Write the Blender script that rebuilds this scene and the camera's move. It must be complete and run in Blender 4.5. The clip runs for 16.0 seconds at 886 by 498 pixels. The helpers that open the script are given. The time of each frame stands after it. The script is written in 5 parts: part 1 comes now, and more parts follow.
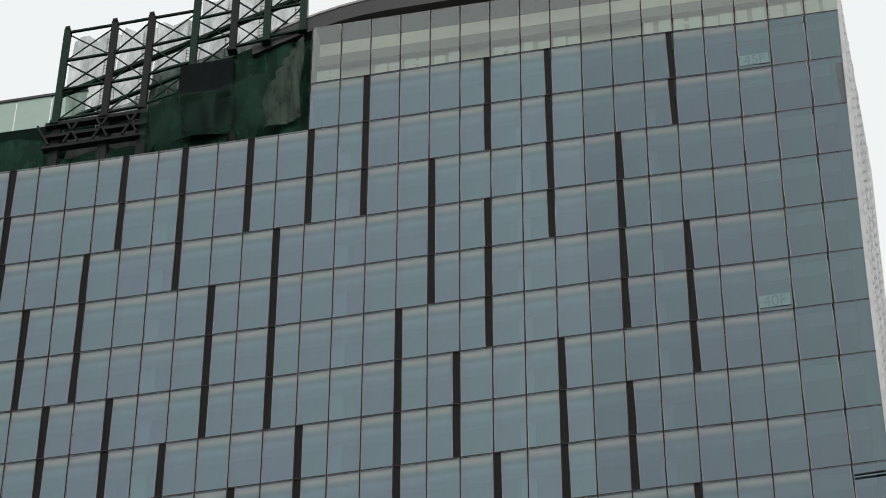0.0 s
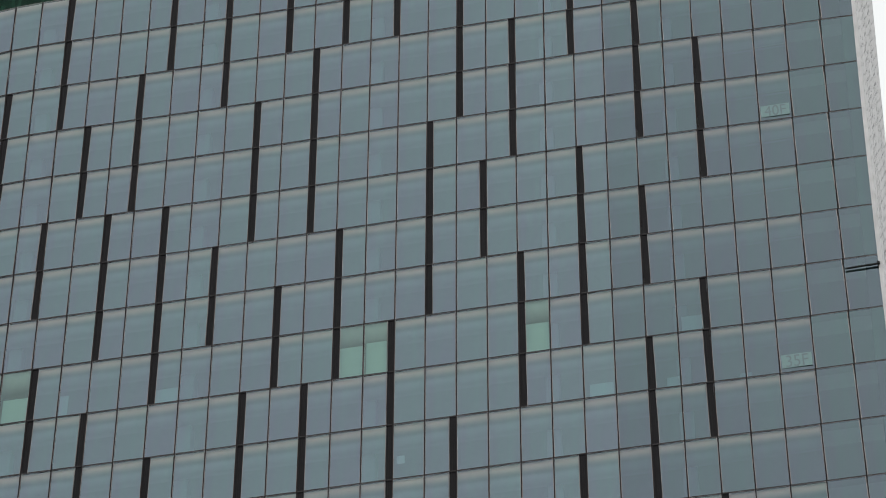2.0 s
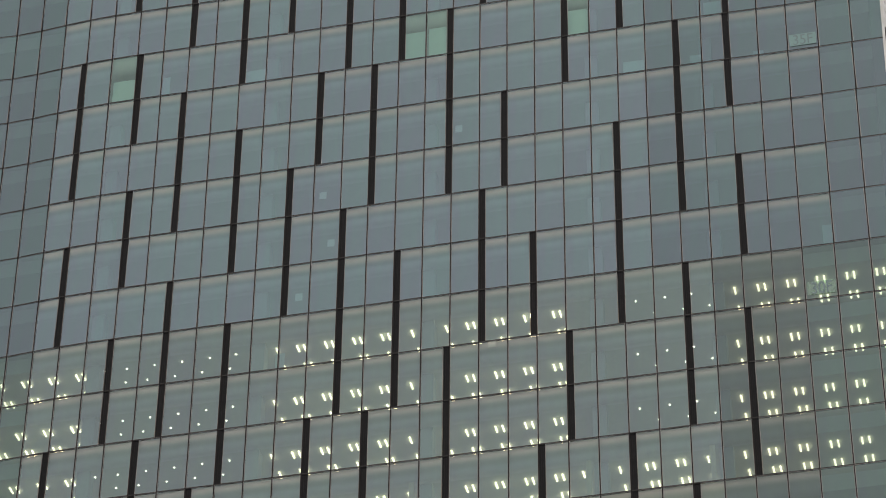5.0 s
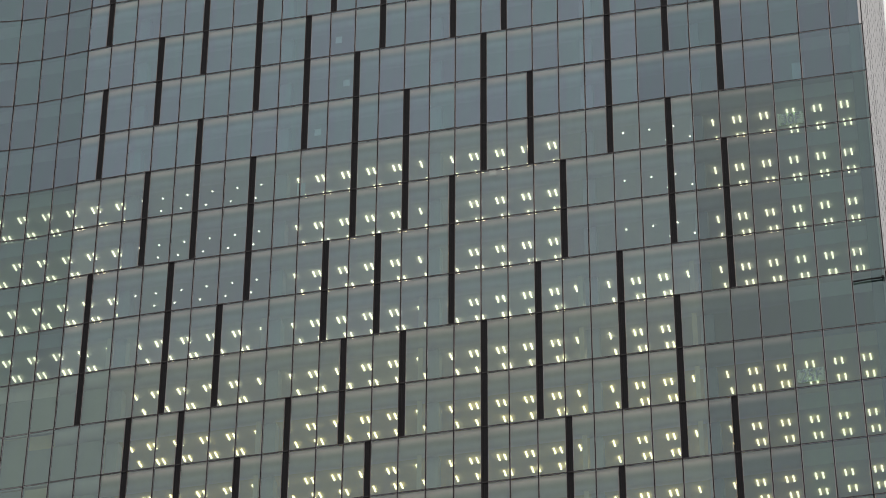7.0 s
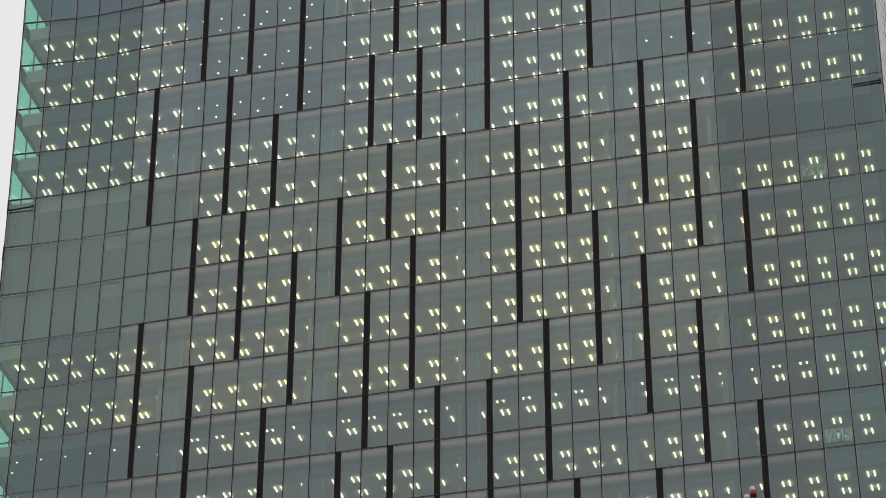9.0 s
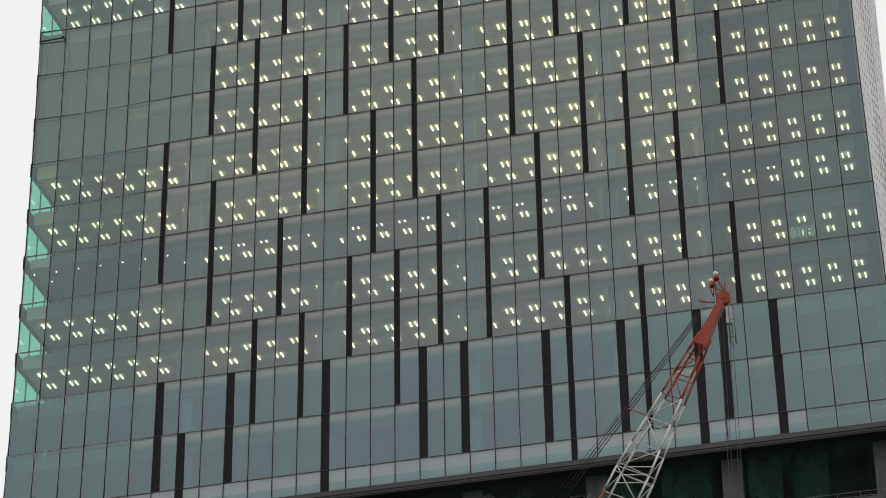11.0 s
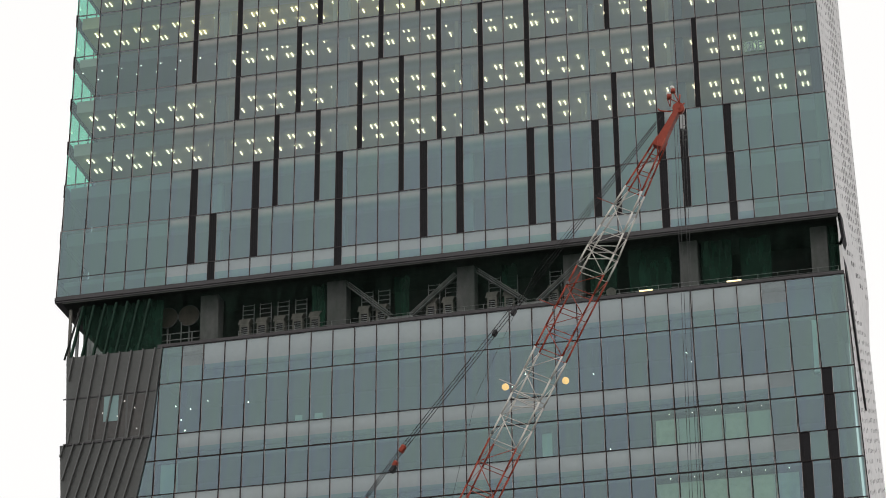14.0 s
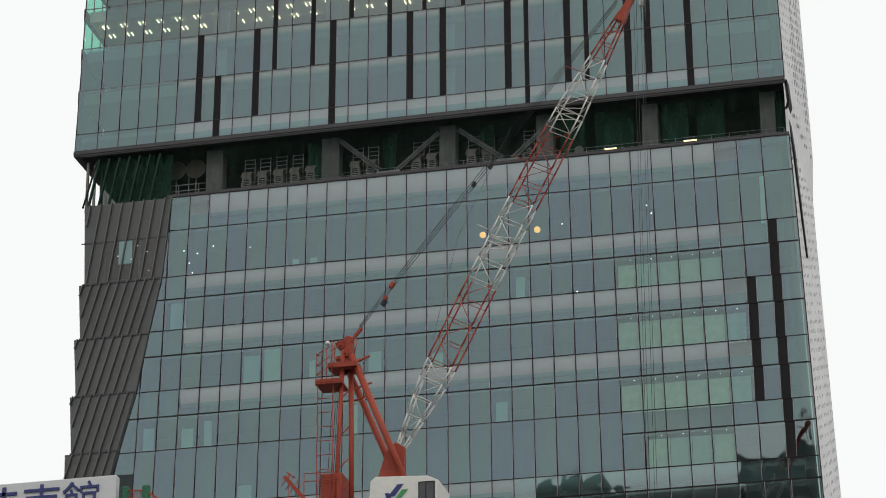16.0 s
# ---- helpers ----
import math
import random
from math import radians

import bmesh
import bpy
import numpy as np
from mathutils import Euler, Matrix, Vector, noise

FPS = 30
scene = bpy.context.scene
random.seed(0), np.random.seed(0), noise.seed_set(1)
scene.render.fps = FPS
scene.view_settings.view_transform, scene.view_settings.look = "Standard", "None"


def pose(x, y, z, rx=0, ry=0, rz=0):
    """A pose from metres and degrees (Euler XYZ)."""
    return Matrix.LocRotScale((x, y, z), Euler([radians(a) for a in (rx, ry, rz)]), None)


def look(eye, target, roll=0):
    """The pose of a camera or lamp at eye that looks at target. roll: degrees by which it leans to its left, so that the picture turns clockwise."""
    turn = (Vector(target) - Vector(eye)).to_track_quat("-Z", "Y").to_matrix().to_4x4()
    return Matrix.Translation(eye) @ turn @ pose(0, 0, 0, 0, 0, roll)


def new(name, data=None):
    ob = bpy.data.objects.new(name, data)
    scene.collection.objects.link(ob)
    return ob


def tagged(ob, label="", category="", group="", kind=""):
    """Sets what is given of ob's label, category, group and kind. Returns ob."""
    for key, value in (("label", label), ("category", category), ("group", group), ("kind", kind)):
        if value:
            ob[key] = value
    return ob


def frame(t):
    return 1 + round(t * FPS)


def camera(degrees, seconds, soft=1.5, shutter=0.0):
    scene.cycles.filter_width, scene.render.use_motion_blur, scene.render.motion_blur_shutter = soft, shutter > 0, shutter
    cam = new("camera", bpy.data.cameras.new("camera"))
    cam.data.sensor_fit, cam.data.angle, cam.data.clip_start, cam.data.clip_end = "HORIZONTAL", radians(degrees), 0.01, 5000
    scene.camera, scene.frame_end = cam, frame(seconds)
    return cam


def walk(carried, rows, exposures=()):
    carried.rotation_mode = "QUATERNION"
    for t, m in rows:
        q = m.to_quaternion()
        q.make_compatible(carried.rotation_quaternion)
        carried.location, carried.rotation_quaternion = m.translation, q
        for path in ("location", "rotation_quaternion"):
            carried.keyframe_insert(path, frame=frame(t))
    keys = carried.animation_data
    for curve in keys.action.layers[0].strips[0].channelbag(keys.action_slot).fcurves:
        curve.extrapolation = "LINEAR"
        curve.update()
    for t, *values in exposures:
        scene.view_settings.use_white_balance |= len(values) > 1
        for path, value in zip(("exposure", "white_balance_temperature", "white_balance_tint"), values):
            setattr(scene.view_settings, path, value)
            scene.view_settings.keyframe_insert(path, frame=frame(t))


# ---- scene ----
# ---------------- camera and its walk ----------------
cam = camera(17.008, 16.0, soft=1.0)
PATH = [
    (0, (-3.188, -117.109, 98.479), (-25.909, 13.790, 247.974), -0.621),
    (0.5, (-2.471, -119.621, 95.519), (-26.196, 13.086, 243.255), -0.426),
    (1, (-1.746, -122.121, 92.585), (-26.444, 12.814, 238.127), -0.423),
    (1.5, (-1.036, -124.628, 89.708), (-26.943, 12.617, 232.860), -0.404),
    (2, (-0.367, -127.159, 86.887), (-27.771, 12.017, 227.880), -0.284),
    (2.5, (0.306, -129.730, 84.039), (-28.605, 11.273, 222.900), -0.058),
    (3, (1.060, -132.402, 81.047), (-29.415, 10.793, 217.306), 0.113),
    (3.5, (1.969, -135.287, 77.780), (-30.158, 10.397, 210.986), 0.134),
    (4, (2.933, -138.292, 74.428), (-30.598, 9.337, 205.124), 0.341),
    (6.5, (7.771, -154.973, 57.252), (-29.049, 0.045, 178.138), 0.451),
    (7, (8.728, -158.542, 53.994), (-28.762, -2.163, 172.907), 0.369),
    (7.5, (9.709, -162.113, 50.762), (-28.790, -4.194, 167.292), 0.230),
    (8, (10.699, -165.719, 47.580), (-29.023, -6.381, 161.743), 0.011),
    (8.5, (11.690, -169.383, 44.456), (-29.217, -8.620, 156.178), -0.001),
    (9, (12.682, -173.116, 41.391), (-29.191, -10.984, 150.753), 0.168),
    (9.5, (13.705, -176.926, 38.353), (-28.689, -13.269, 145.213), -0.127),
    (12, (18.789, -198.961, 25.231), (-24.909, -28.084, 119.525), -1.148),
    (12.5, (19.805, -203.932, 22.780), (-24.115, -31.830, 114.715), -1.025),
    (13, (20.812, -208.992, 20.354), (-23.207, -35.701, 109.978), -0.759),
    (13.5, (21.862, -214.199, 17.880), (-22.159, -40.016, 105.757), -0.522),
    (14, (22.990, -219.580, 15.305), (-20.958, -44.477, 101.373), -0.357),
    (14.5, (24.211, -225.143, 12.617), (-19.466, -49.074, 96.830), -0.264),
    (15, (25.515, -230.861, 9.825), (-17.887, -53.669, 91.795), -0.263),
    (15.5, (26.856, -236.675, 6.981), (-16.543, -58.411, 86.596), -0.151),
    (16, (28.203, -242.503, 4.130), (-15.277, -63.322, 81.615), -0.151),
]
EXPOSURES = [(0.0, -0.06, 6420, 10), (1.5, 0.0, 6420, 10), (2.7, 0.03, 6450, 10), (4.0, 0.06, 6950, 10), (7.0, -0.10, 6620, 13), (9.5, -0.22, 6520, 12), (12.5, 0.07, 6550, 13), (14.5, 0.08, 6640, 13), (16.0, 0.02, 6520, 11)]
walk(cam, [(t, look(eye, target, roll)) for t, eye, target, roll in PATH], EXPOSURES)

# ---------------- world and sun: a bright overcast sky ----------------
world = bpy.data.worlds.new("overcast_sky")
scene.world = world
world.use_nodes = True
wn, wl = world.node_tree.nodes, world.node_tree.links
sky = wn.new("ShaderNodeTexSky")
sky.sky_type, sky.sun_disc = 'NISHITA', False
sky.sun_elevation, sky.sun_rotation = radians(48), radians(150)
sky.air_density, sky.dust_density, sky.ozone_density = 1.0, 4.0, 1.0
sky_bg = wn.new("ShaderNodeBackground")
sky_bg.inputs["Strength"].default_value = 0.06
wl.new(sky.outputs[0], sky_bg.inputs["Color"])
cloud_bg = wn["Background"]
cloud_bg.inputs["Color"].default_value = (0.80, 0.815, 0.80, 1)
cloud_bg.inputs["Strength"].default_value = 1.30
cover = wn.new("ShaderNodeMixShader")
cover.inputs[0].default_value = 0.88
wl.new(sky_bg.outputs[0], cover.inputs[1])
wl.new(cloud_bg.outputs[0], cover.inputs[2])
wl.new(cover.outputs[0], wn["World Output"].inputs["Surface"])

sun_data = bpy.data.lights.new("sun", 'SUN')
sun_data.energy, sun_data.angle, sun_data.color = 0.6, radians(25), (1.0, 0.97, 0.93)
sun = new("sun", sun_data)
sun.matrix_world = look((60, -120, 260), (0, 0, 120))


# ---------------- materials ----------------
def tree(name):
    m = bpy.data.materials.new(name)
    m.use_nodes = True
    n = m.node_tree.nodes
    return m, n, m.node_tree.links, n["Principled BSDF"], n["Material Output"]


def paint(name, colour, rough=0.6, metal=0.0, grain=6.0, vary=0.25, bump=0.15, each=0.0, shine=0.5):
    """A surface with fine grain, large stains, light relief, and a small change from piece to piece."""
    m, n, l, b, _ = tree(name)
    co = n.new("ShaderNodeTexCoord")
    fine, wide = n.new("ShaderNodeTexNoise"), n.new("ShaderNodeTexNoise")
    fine.inputs["Scale"].default_value, fine.inputs["Detail"].default_value = grain, 6
    wide.inputs["Scale"].default_value, wide.inputs["Detail"].default_value = grain / 9, 4
    for t in (fine, wide):
        l.new(co.outputs["Object"], t.inputs["Vector"])
    mix = n.new("ShaderNodeMath")
    mix.operation = 'MULTIPLY_ADD'
    l.new(fine.outputs[0], mix.inputs[0])
    mix.inputs[1].default_value = 0.5
    half = n.new("ShaderNodeMath")
    half.operation = 'MULTIPLY'
    half.inputs[1].default_value = 0.5
    l.new(wide.outputs[0], half.inputs[0])
    l.new(half.outputs[0], mix.inputs[2])
    ramp = n.new("ShaderNodeValToRGB")
    lo, hi = [max(0, c * (1 - vary)) for c in colour], [min(1, c * (1 + vary)) for c in colour]
    ramp.color_ramp.elements[0].position, ramp.color_ramp.elements[0].color = 0.32, (*lo, 1)
    ramp.color_ramp.elements[1].position, ramp.color_ramp.elements[1].color = 0.68, (*hi, 1)
    l.new(mix.outputs[0], ramp.inputs[0])
    out = ramp.outputs[0]
    if each:
        info, hue = n.new("ShaderNodeObjectInfo"), n.new("ShaderNodeHueSaturation")
        rng = n.new("ShaderNodeMapRange")
        rng.inputs["To Min"].default_value, rng.inputs["To Max"].default_value = 1 - each, 1 + each
        l.new(info.outputs["Random"], rng.inputs["Value"])
        l.new(rng.outputs[0], hue.inputs["Value"])
        l.new(out, hue.inputs["Color"])
        out = hue.outputs[0]
    l.new(out, b.inputs["Base Color"])
    rr = n.new("ShaderNodeMapRange")
    rr.inputs["To Min"].default_value, rr.inputs["To Max"].default_value = max(0.05, rough - 0.1), min(1, rough + 0.1)
    l.new(wide.outputs[0], rr.inputs["Value"])
    l.new(rr.outputs[0], b.inputs["Roughness"])
    b.inputs["Metallic"].default_value = metal
    b.inputs["Specular IOR Level"].default_value = shine
    if bump:
        bp = n.new("ShaderNodeBump")
        bp.inputs["Strength"].default_value, bp.inputs["Distance"].default_value = bump, 0.02
        l.new(fine.outputs[0], bp.inputs["Height"])
        l.new(bp.outputs[0], b.inputs["Normal"])
    return m


def glazing(name, through_tint, gloss_a, gloss_b, share, wave=0.05, rough=0.035, top_fade=None):
    """Coated curtain-wall glass: part mirror, part clear, its coating a little different from pane to pane."""
    m, n, l, b, out = tree(name)
    n.remove(b)
    info = n.new("ShaderNodeObjectInfo")
    co = n.new("ShaderNodeTexCoord")
    tint = n.new("ShaderNodeMix")
    tint.data_type = 'RGBA'
    tint.inputs["A"].default_value, tint.inputs["B"].default_value = (*gloss_a, 1), (*gloss_b, 1)
    streak_at, streak, blend = n.new("ShaderNodeMapping"), n.new("ShaderNodeTexNoise"), n.new("ShaderNodeMath")
    streak_at.inputs["Scale"].default_value = (4.0, 1.0, 0.7)
    l.new(co.outputs["Object"], streak_at.inputs["Vector"])
    l.new(info.outputs["Random"], streak_at.inputs["Location"])
    l.new(streak_at.outputs[0], streak.inputs["Vector"])
    streak.inputs["Scale"].default_value, streak.inputs["Detail"].default_value = 1.0, 3
    blend.operation, blend.use_clamp = 'MULTIPLY_ADD', True
    blend.inputs[1].default_value = 0.6
    centre = n.new("ShaderNodeMapRange")
    centre.inputs["From Min"].default_value, centre.inputs["From Max"].default_value = 0.3, 0.7
    centre.inputs["To Min"].default_value, centre.inputs["To Max"].default_value = -0.15, 0.55
    l.new(streak.outputs[0], centre.inputs["Value"])
    l.new(info.outputs["Random"], blend.inputs[0])
    l.new(centre.outputs[0], blend.inputs[2])
    l.new(blend.outputs[0], tint.inputs["Factor"])
    dirt = n.new("ShaderNodeTexNoise")
    dirt.inputs["Scale"].default_value, dirt.inputs["Detail"].default_value = 1.3, 5
    l.new(co.outputs["Object"], dirt.inputs["Vector"])
    amount = n.new("ShaderNodeMapRange")
    amount.inputs["To Min"].default_value, amount.inputs["To Max"].default_value = share * 0.86, share * 1.14
    l.new(dirt.outputs[0], amount.inputs["Value"])
    bent = n.new("ShaderNodeTexNoise")
    bent.inputs["Scale"].default_value, bent.inputs["Detail"].default_value = 0.9, 1
    shift = n.new("ShaderNodeVectorMath")
    l.new(co.outputs["Object"], shift.inputs[0])
    l.new(info.outputs["Random"], shift.inputs[1])
    l.new(shift.outputs[0], bent.inputs["Vector"])
    bp = n.new("ShaderNodeBump")
    bp.inputs["Strength"].default_value, bp.inputs["Distance"].default_value = wave, 0.05
    l.new(bent.outputs[0], bp.inputs["Height"])
    clear, shine, mix = n.new("ShaderNodeBsdfTransparent"), n.new("ShaderNodeBsdfGlossy"), n.new("ShaderNodeMixShader")
    clear.inputs[0].default_value = (*through_tint, 1)
    shine.inputs["Roughness"].default_value = rough
    l.new(tint.outputs["Result"], shine.inputs["Color"])
    l.new(bp.outputs[0], shine.inputs["Normal"])
    l.new(amount.outputs[0], mix.inputs[0])
    l.new(clear.outputs[0], mix.inputs[1])
    l.new(shine.outputs[0], mix.inputs[2])
    if top_fade:
        # bulkhead's light gradient put into the pane's top: clearer tint, smaller mirror share
        part_z, rise, fade, less = n.new("ShaderNodeSeparateXYZ"), n.new("ShaderNodeMapRange"), n.new("ShaderNodeMix"), n.new("ShaderNodeMath")
        l.new(co.outputs["Object"], part_z.inputs[0])
        rise.interpolation_type = 'SMOOTHSTEP'
        rise.inputs["From Min"].default_value, rise.inputs["From Max"].default_value = top_fade[2], top_fade[3]
        l.new(part_z.outputs["Z"], rise.inputs["Value"])
        fade.data_type = 'RGBA'
        fade.inputs["A"].default_value, fade.inputs["B"].default_value = (*through_tint, 1), (*top_fade[0], 1)
        l.new(rise.outputs[0], fade.inputs["Factor"])
        l.new(fade.outputs["Result"], clear.inputs[0])
        less.operation = 'MULTIPLY_ADD'
        less.inputs[1].default_value = top_fade[1] - share
        drop = n.new("ShaderNodeMapRange")
        drop.interpolation_type = 'SMOOTHSTEP'
        drop.inputs["From Min"].default_value, drop.inputs["From Max"].default_value = 0.70, 0.80
        l.new(part_z.outputs["Z"], drop.inputs["Value"])
        l.new(drop.outputs[0], less.inputs[0])
        l.new(amount.outputs[0], less.inputs[2])
        l.new(less.outputs[0], mix.inputs[0])
    l.new(mix.outputs[0], out.inputs["Surface"])
    return m


def glow(name, colour, strength, base=(0.8, 0.8, 0.78)):
    m, n, l, b, _ = tree(name)
    b.inputs["Base Color"].default_value = (*base, 1)
    b.inputs["Emission Color"].default_value = (*colour, 1)
    b.inputs["Emission Strength"].default_value = strength
    return m


def netting(name, colour, cover_share):
    """Fine scaffold mesh: woven, partly see-through, in uneven folds."""
    m, n, l, b, out = tree(name)
    co = n.new("ShaderNodeTexCoord")
    fold = n.new("ShaderNodeTexNoise")
    fold.inputs["Scale"].default_value, fold.inputs["Detail"].default_value = 1.0, 8
    slant = n.new("ShaderNodeMapping")
    slant.inputs["Rotation"].default_value, slant.inputs["Scale"].default_value = (0, 0.35, 0), (1.7, 1.0, 0.42)
    l.new(co.outputs["Object"], slant.inputs["Vector"])
    l.new(slant.outputs[0], fold.inputs["Vector"])
    crease = n.new("ShaderNodeBump")
    crease.inputs["Strength"].default_value, crease.inputs["Distance"].default_value = 0.7, 0.25
    l.new(fold.outputs[0], crease.inputs["Height"])
    l.new(crease.outputs[0], b.inputs["Normal"])
    b.inputs["Specular IOR Level"].default_value = 0.1
    ramp = n.new("ShaderNodeValToRGB")
    ramp.color_ramp.elements[0].position, ramp.color_ramp.elements[0].color = 0.3, (*[c * 0.6 for c in colour], 1)
    ramp.color_ramp.elements[1].position, ramp.color_ramp.elements[1].color = 0.7, (*[c * 1.5 for c in colour], 1)
    l.new(fold.outputs[0], ramp.inputs[0])
    l.new(ramp.outputs[0], b.inputs["Base Color"])
    b.inputs["Roughness"].default_value = 0.9
    rng = n.new("ShaderNodeMapRange")
    rng.inputs["From Min"].default_value, rng.inputs["From Max"].default_value = 0.3, 0.7
    rng.inputs["To Min"].default_value, rng.inputs["To Max"].default_value = cover_share - 0.16, min(1, cover_share + 0.16)
    l.new(fold.outputs[0], rng.inputs["Value"])
    hole, mix = n.new("ShaderNodeBsdfTransparent"), n.new("ShaderNodeMixShader")
    l.new(rng.outputs[0], mix.inputs[0])
    l.new(hole.outputs[0], mix.inputs[1])
    l.new(b.outputs[0], mix.inputs[2])
    l.new(mix.outputs[0], out.inputs["Surface"])
    return m


GLASS = glazing("coated_glass", (0.47, 0.53, 0.455), (0.74, 0.88, 0.95), (0.80, 0.97, 0.94), 0.168, top_fade=((0.82, 0.76, 0.70), 0.112, 0.80, 1.0))
# dimmed copies: weaker sky reflection and room light put into tint and share
GLASS_DIM = glazing("dimmed_mid_glass", (0.35, 0.41, 0.375), (0.73, 0.86, 0.96), (0.78, 0.96, 0.95), 0.160, top_fade=((0.80, 0.74, 0.68), 0.112, 0.80, 1.0))
GLASS_RIGHT = glazing("right_dimmed_glass", (0.31, 0.37, 0.345), (0.72, 0.85, 0.95), (0.76, 0.94, 0.94), 0.138, top_fade=((0.70, 0.66, 0.61), 0.108, 0.80, 1.0))
# clearer copy of the glass, so what lies behind reads brighter
GLASS_ROOM = glazing("clear_room_glass", (0.52, 0.64, 0.59), (0.72, 0.92, 0.97), (0.76, 1.0, 0.95), 0.15, 0.09)
GLASS_BLIND = glazing("olive_coated_glass", (0.46, 0.53, 0.47), (0.74, 0.88, 0.95), (0.80, 0.97, 0.94), 0.15)
GLASS_STEP = glazing("grey_coated_glass", (0.40, 0.48, 0.45), (0.72, 0.84, 0.96), (0.74, 0.95, 0.97), 0.195, top_fade=((0.84, 0.78, 0.72), 0.130, 0.80, 1.0))
# corner panes: dimmer copies, darker sky reflection put into the mirror share
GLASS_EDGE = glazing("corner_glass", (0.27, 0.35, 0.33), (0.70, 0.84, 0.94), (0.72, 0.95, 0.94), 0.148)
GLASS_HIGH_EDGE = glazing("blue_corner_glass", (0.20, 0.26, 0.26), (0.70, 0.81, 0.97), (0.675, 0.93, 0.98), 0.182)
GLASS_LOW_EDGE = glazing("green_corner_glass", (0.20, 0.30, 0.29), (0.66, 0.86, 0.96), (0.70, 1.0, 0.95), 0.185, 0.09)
GLASS_HIGH = glazing("blue_coated_glass", (0.34, 0.44, 0.45), (0.70, 0.81, 0.985), (0.675, 0.93, 0.99), 0.226, top_fade=((0.84, 0.77, 0.68), 0.152, 0.76, 1.0))
# right-hand high panes: weaker reflection put into a dimmer blue copy
GLASS_HIGH_RIGHT = glazing("dimmed_blue_glass", (0.27, 0.36, 0.37), (0.70, 0.81, 0.985), (0.675, 0.93, 0.99), 0.188, top_fade=((0.80, 0.73, 0.65), 0.145, 0.76, 1.0))
GLASS_BAND = glazing("band_glass", (0.58, 0.61, 0.62), (0.80, 0.92, 0.96), (0.84, 0.96, 0.95), 0.17)
GLASS_BASE = glazing("clear_green_glass", (0.36, 0.52, 0.50), (0.74, 0.93, 0.97), (0.82, 0.98, 0.97), 0.21, 0.16, 0.015)
GLASS_LOW = glazing("green_glass", (0.38, 0.54, 0.52), (0.66, 0.82, 1.0), (0.73, 1.0, 0.94), 0.178, 0.09)
GLASS_SKY = glazing("sky_green_glass", (0.36, 0.50, 0.48), (0.68, 0.84, 1.0), (0.73, 1.0, 0.95), 0.18, 0.09, top_fade=((0.74, 0.71, 0.66), 0.13, 0.76, 1.0))
GLASS_TOP = glazing("clear_glass", (0.62, 0.68, 0.62), (0.9, 0.95, 0.95), (0.95, 1.0, 0.97), 0.18)
GLASS_SIDE = glazing("side_glass", (0.60, 0.97, 0.86), (0.85, 0.95, 0.95), (0.9, 1.0, 0.97), 0.12)
GLASS_DARK = glazing("smoked_glass", (0.12, 0.12, 0.11), (0.8, 0.8, 0.78), (0.9, 0.9, 0.88), 0.06)
ALU = paint("pale_aluminium", (0.33, 0.305, 0.30), 0.5, 0.4, 8, 0.12, 0.05)
MULLION = paint("dark_bronze_aluminium", (0.018, 0.014, 0.014), 0.6, 0.0, 8, 0.2, 0.05, shine=0.15)
TRANSOM = paint("grey_bronze_aluminium", (0.050, 0.046, 0.047), 0.6, 0.0, 8, 0.2, 0.05, shine=0.2)
SLOT = paint("black_louvre_metal", (0.017, 0.016, 0.018), 0.7, 0.0, 9, 0.3, 0.1, shine=0.15)
BULKHEAD = paint("grey_bulkhead_board", (0.66, 0.65, 0.65), 0.85, 0.0, 2.5, 0.06, 0.03)
PLASTER = paint("white_ceiling_board", (0.60, 0.60, 0.56), 0.9, 0.0, 3, 0.06, 0.03)
# warm bright floor copy, set to bounce lamp light onto the ceilings
CARPET_WARM = paint("warm_bounce_floor", (0.42, 0.36, 0.20), 0.95, 0.0, 6, 0.12, 0.1)
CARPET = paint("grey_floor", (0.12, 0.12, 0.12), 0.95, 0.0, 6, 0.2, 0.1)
CORE = paint("beige_inner_wall", (0.48, 0.44, 0.32), 0.85, 0.0, 2, 0.12, 0.03)
# darker copy of the inner wall: lack of light put into the colour
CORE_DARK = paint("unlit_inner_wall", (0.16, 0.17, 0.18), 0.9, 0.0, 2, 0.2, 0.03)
PILLAR = paint("blue_grey_column_paint", (0.34, 0.38, 0.40), 0.8, 0.0, 3, 0.08, 0.03)
BOARD = paint("pale_green_board", (0.44, 0.53, 0.44), 0.85, 0.0, 1.6, 0.2, 0.05)
# darker copy of the steel: plant storey shade put into the colour
SHADED_STEEL = paint("shaded_grey_steel", (0.19, 0.20, 0.195), 0.6, 0.3, 6, 0.3, 0.1)
BLIND_LOW = paint("dull_green_roller_blind", (0.36, 0.48, 0.43), 0.9, 0.0, 12, 0.08, 0.05)
BLIND_BEIGE = paint("beige_roller_blind", (0.34, 0.375, 0.34), 0.9, 0.0, 12, 0.06, 0.05)
BLIND = paint("pale_green_roller_blind", (0.60, 0.76, 0.74), 0.9, 0.0, 12, 0.06, 0.05)
PAPER = paint("white_paper", (0.78, 0.80, 0.78), 0.9, 0.0, 12, 0.04, 0.02)
CURTAIN = paint("cream_curtain", (0.70, 0.66, 0.52), 0.9, 0.0, 5, 0.1, 0.1)
STICKER = paint("pale_green_film", (0.21, 0.325, 0.325), 0.7, 0.0, 8, 0.05, 0.02)
STENCIL = paint("grey_green_ink", (0.17, 0.23, 0.25), 0.7, 0.0, 8, 0.1, 0.02)
DARKMETAL = paint("dark_grey_metal_cladding", (0.082, 0.085, 0.082), 0.45, 0.35, 3, 0.14, 0.05, 0.10)
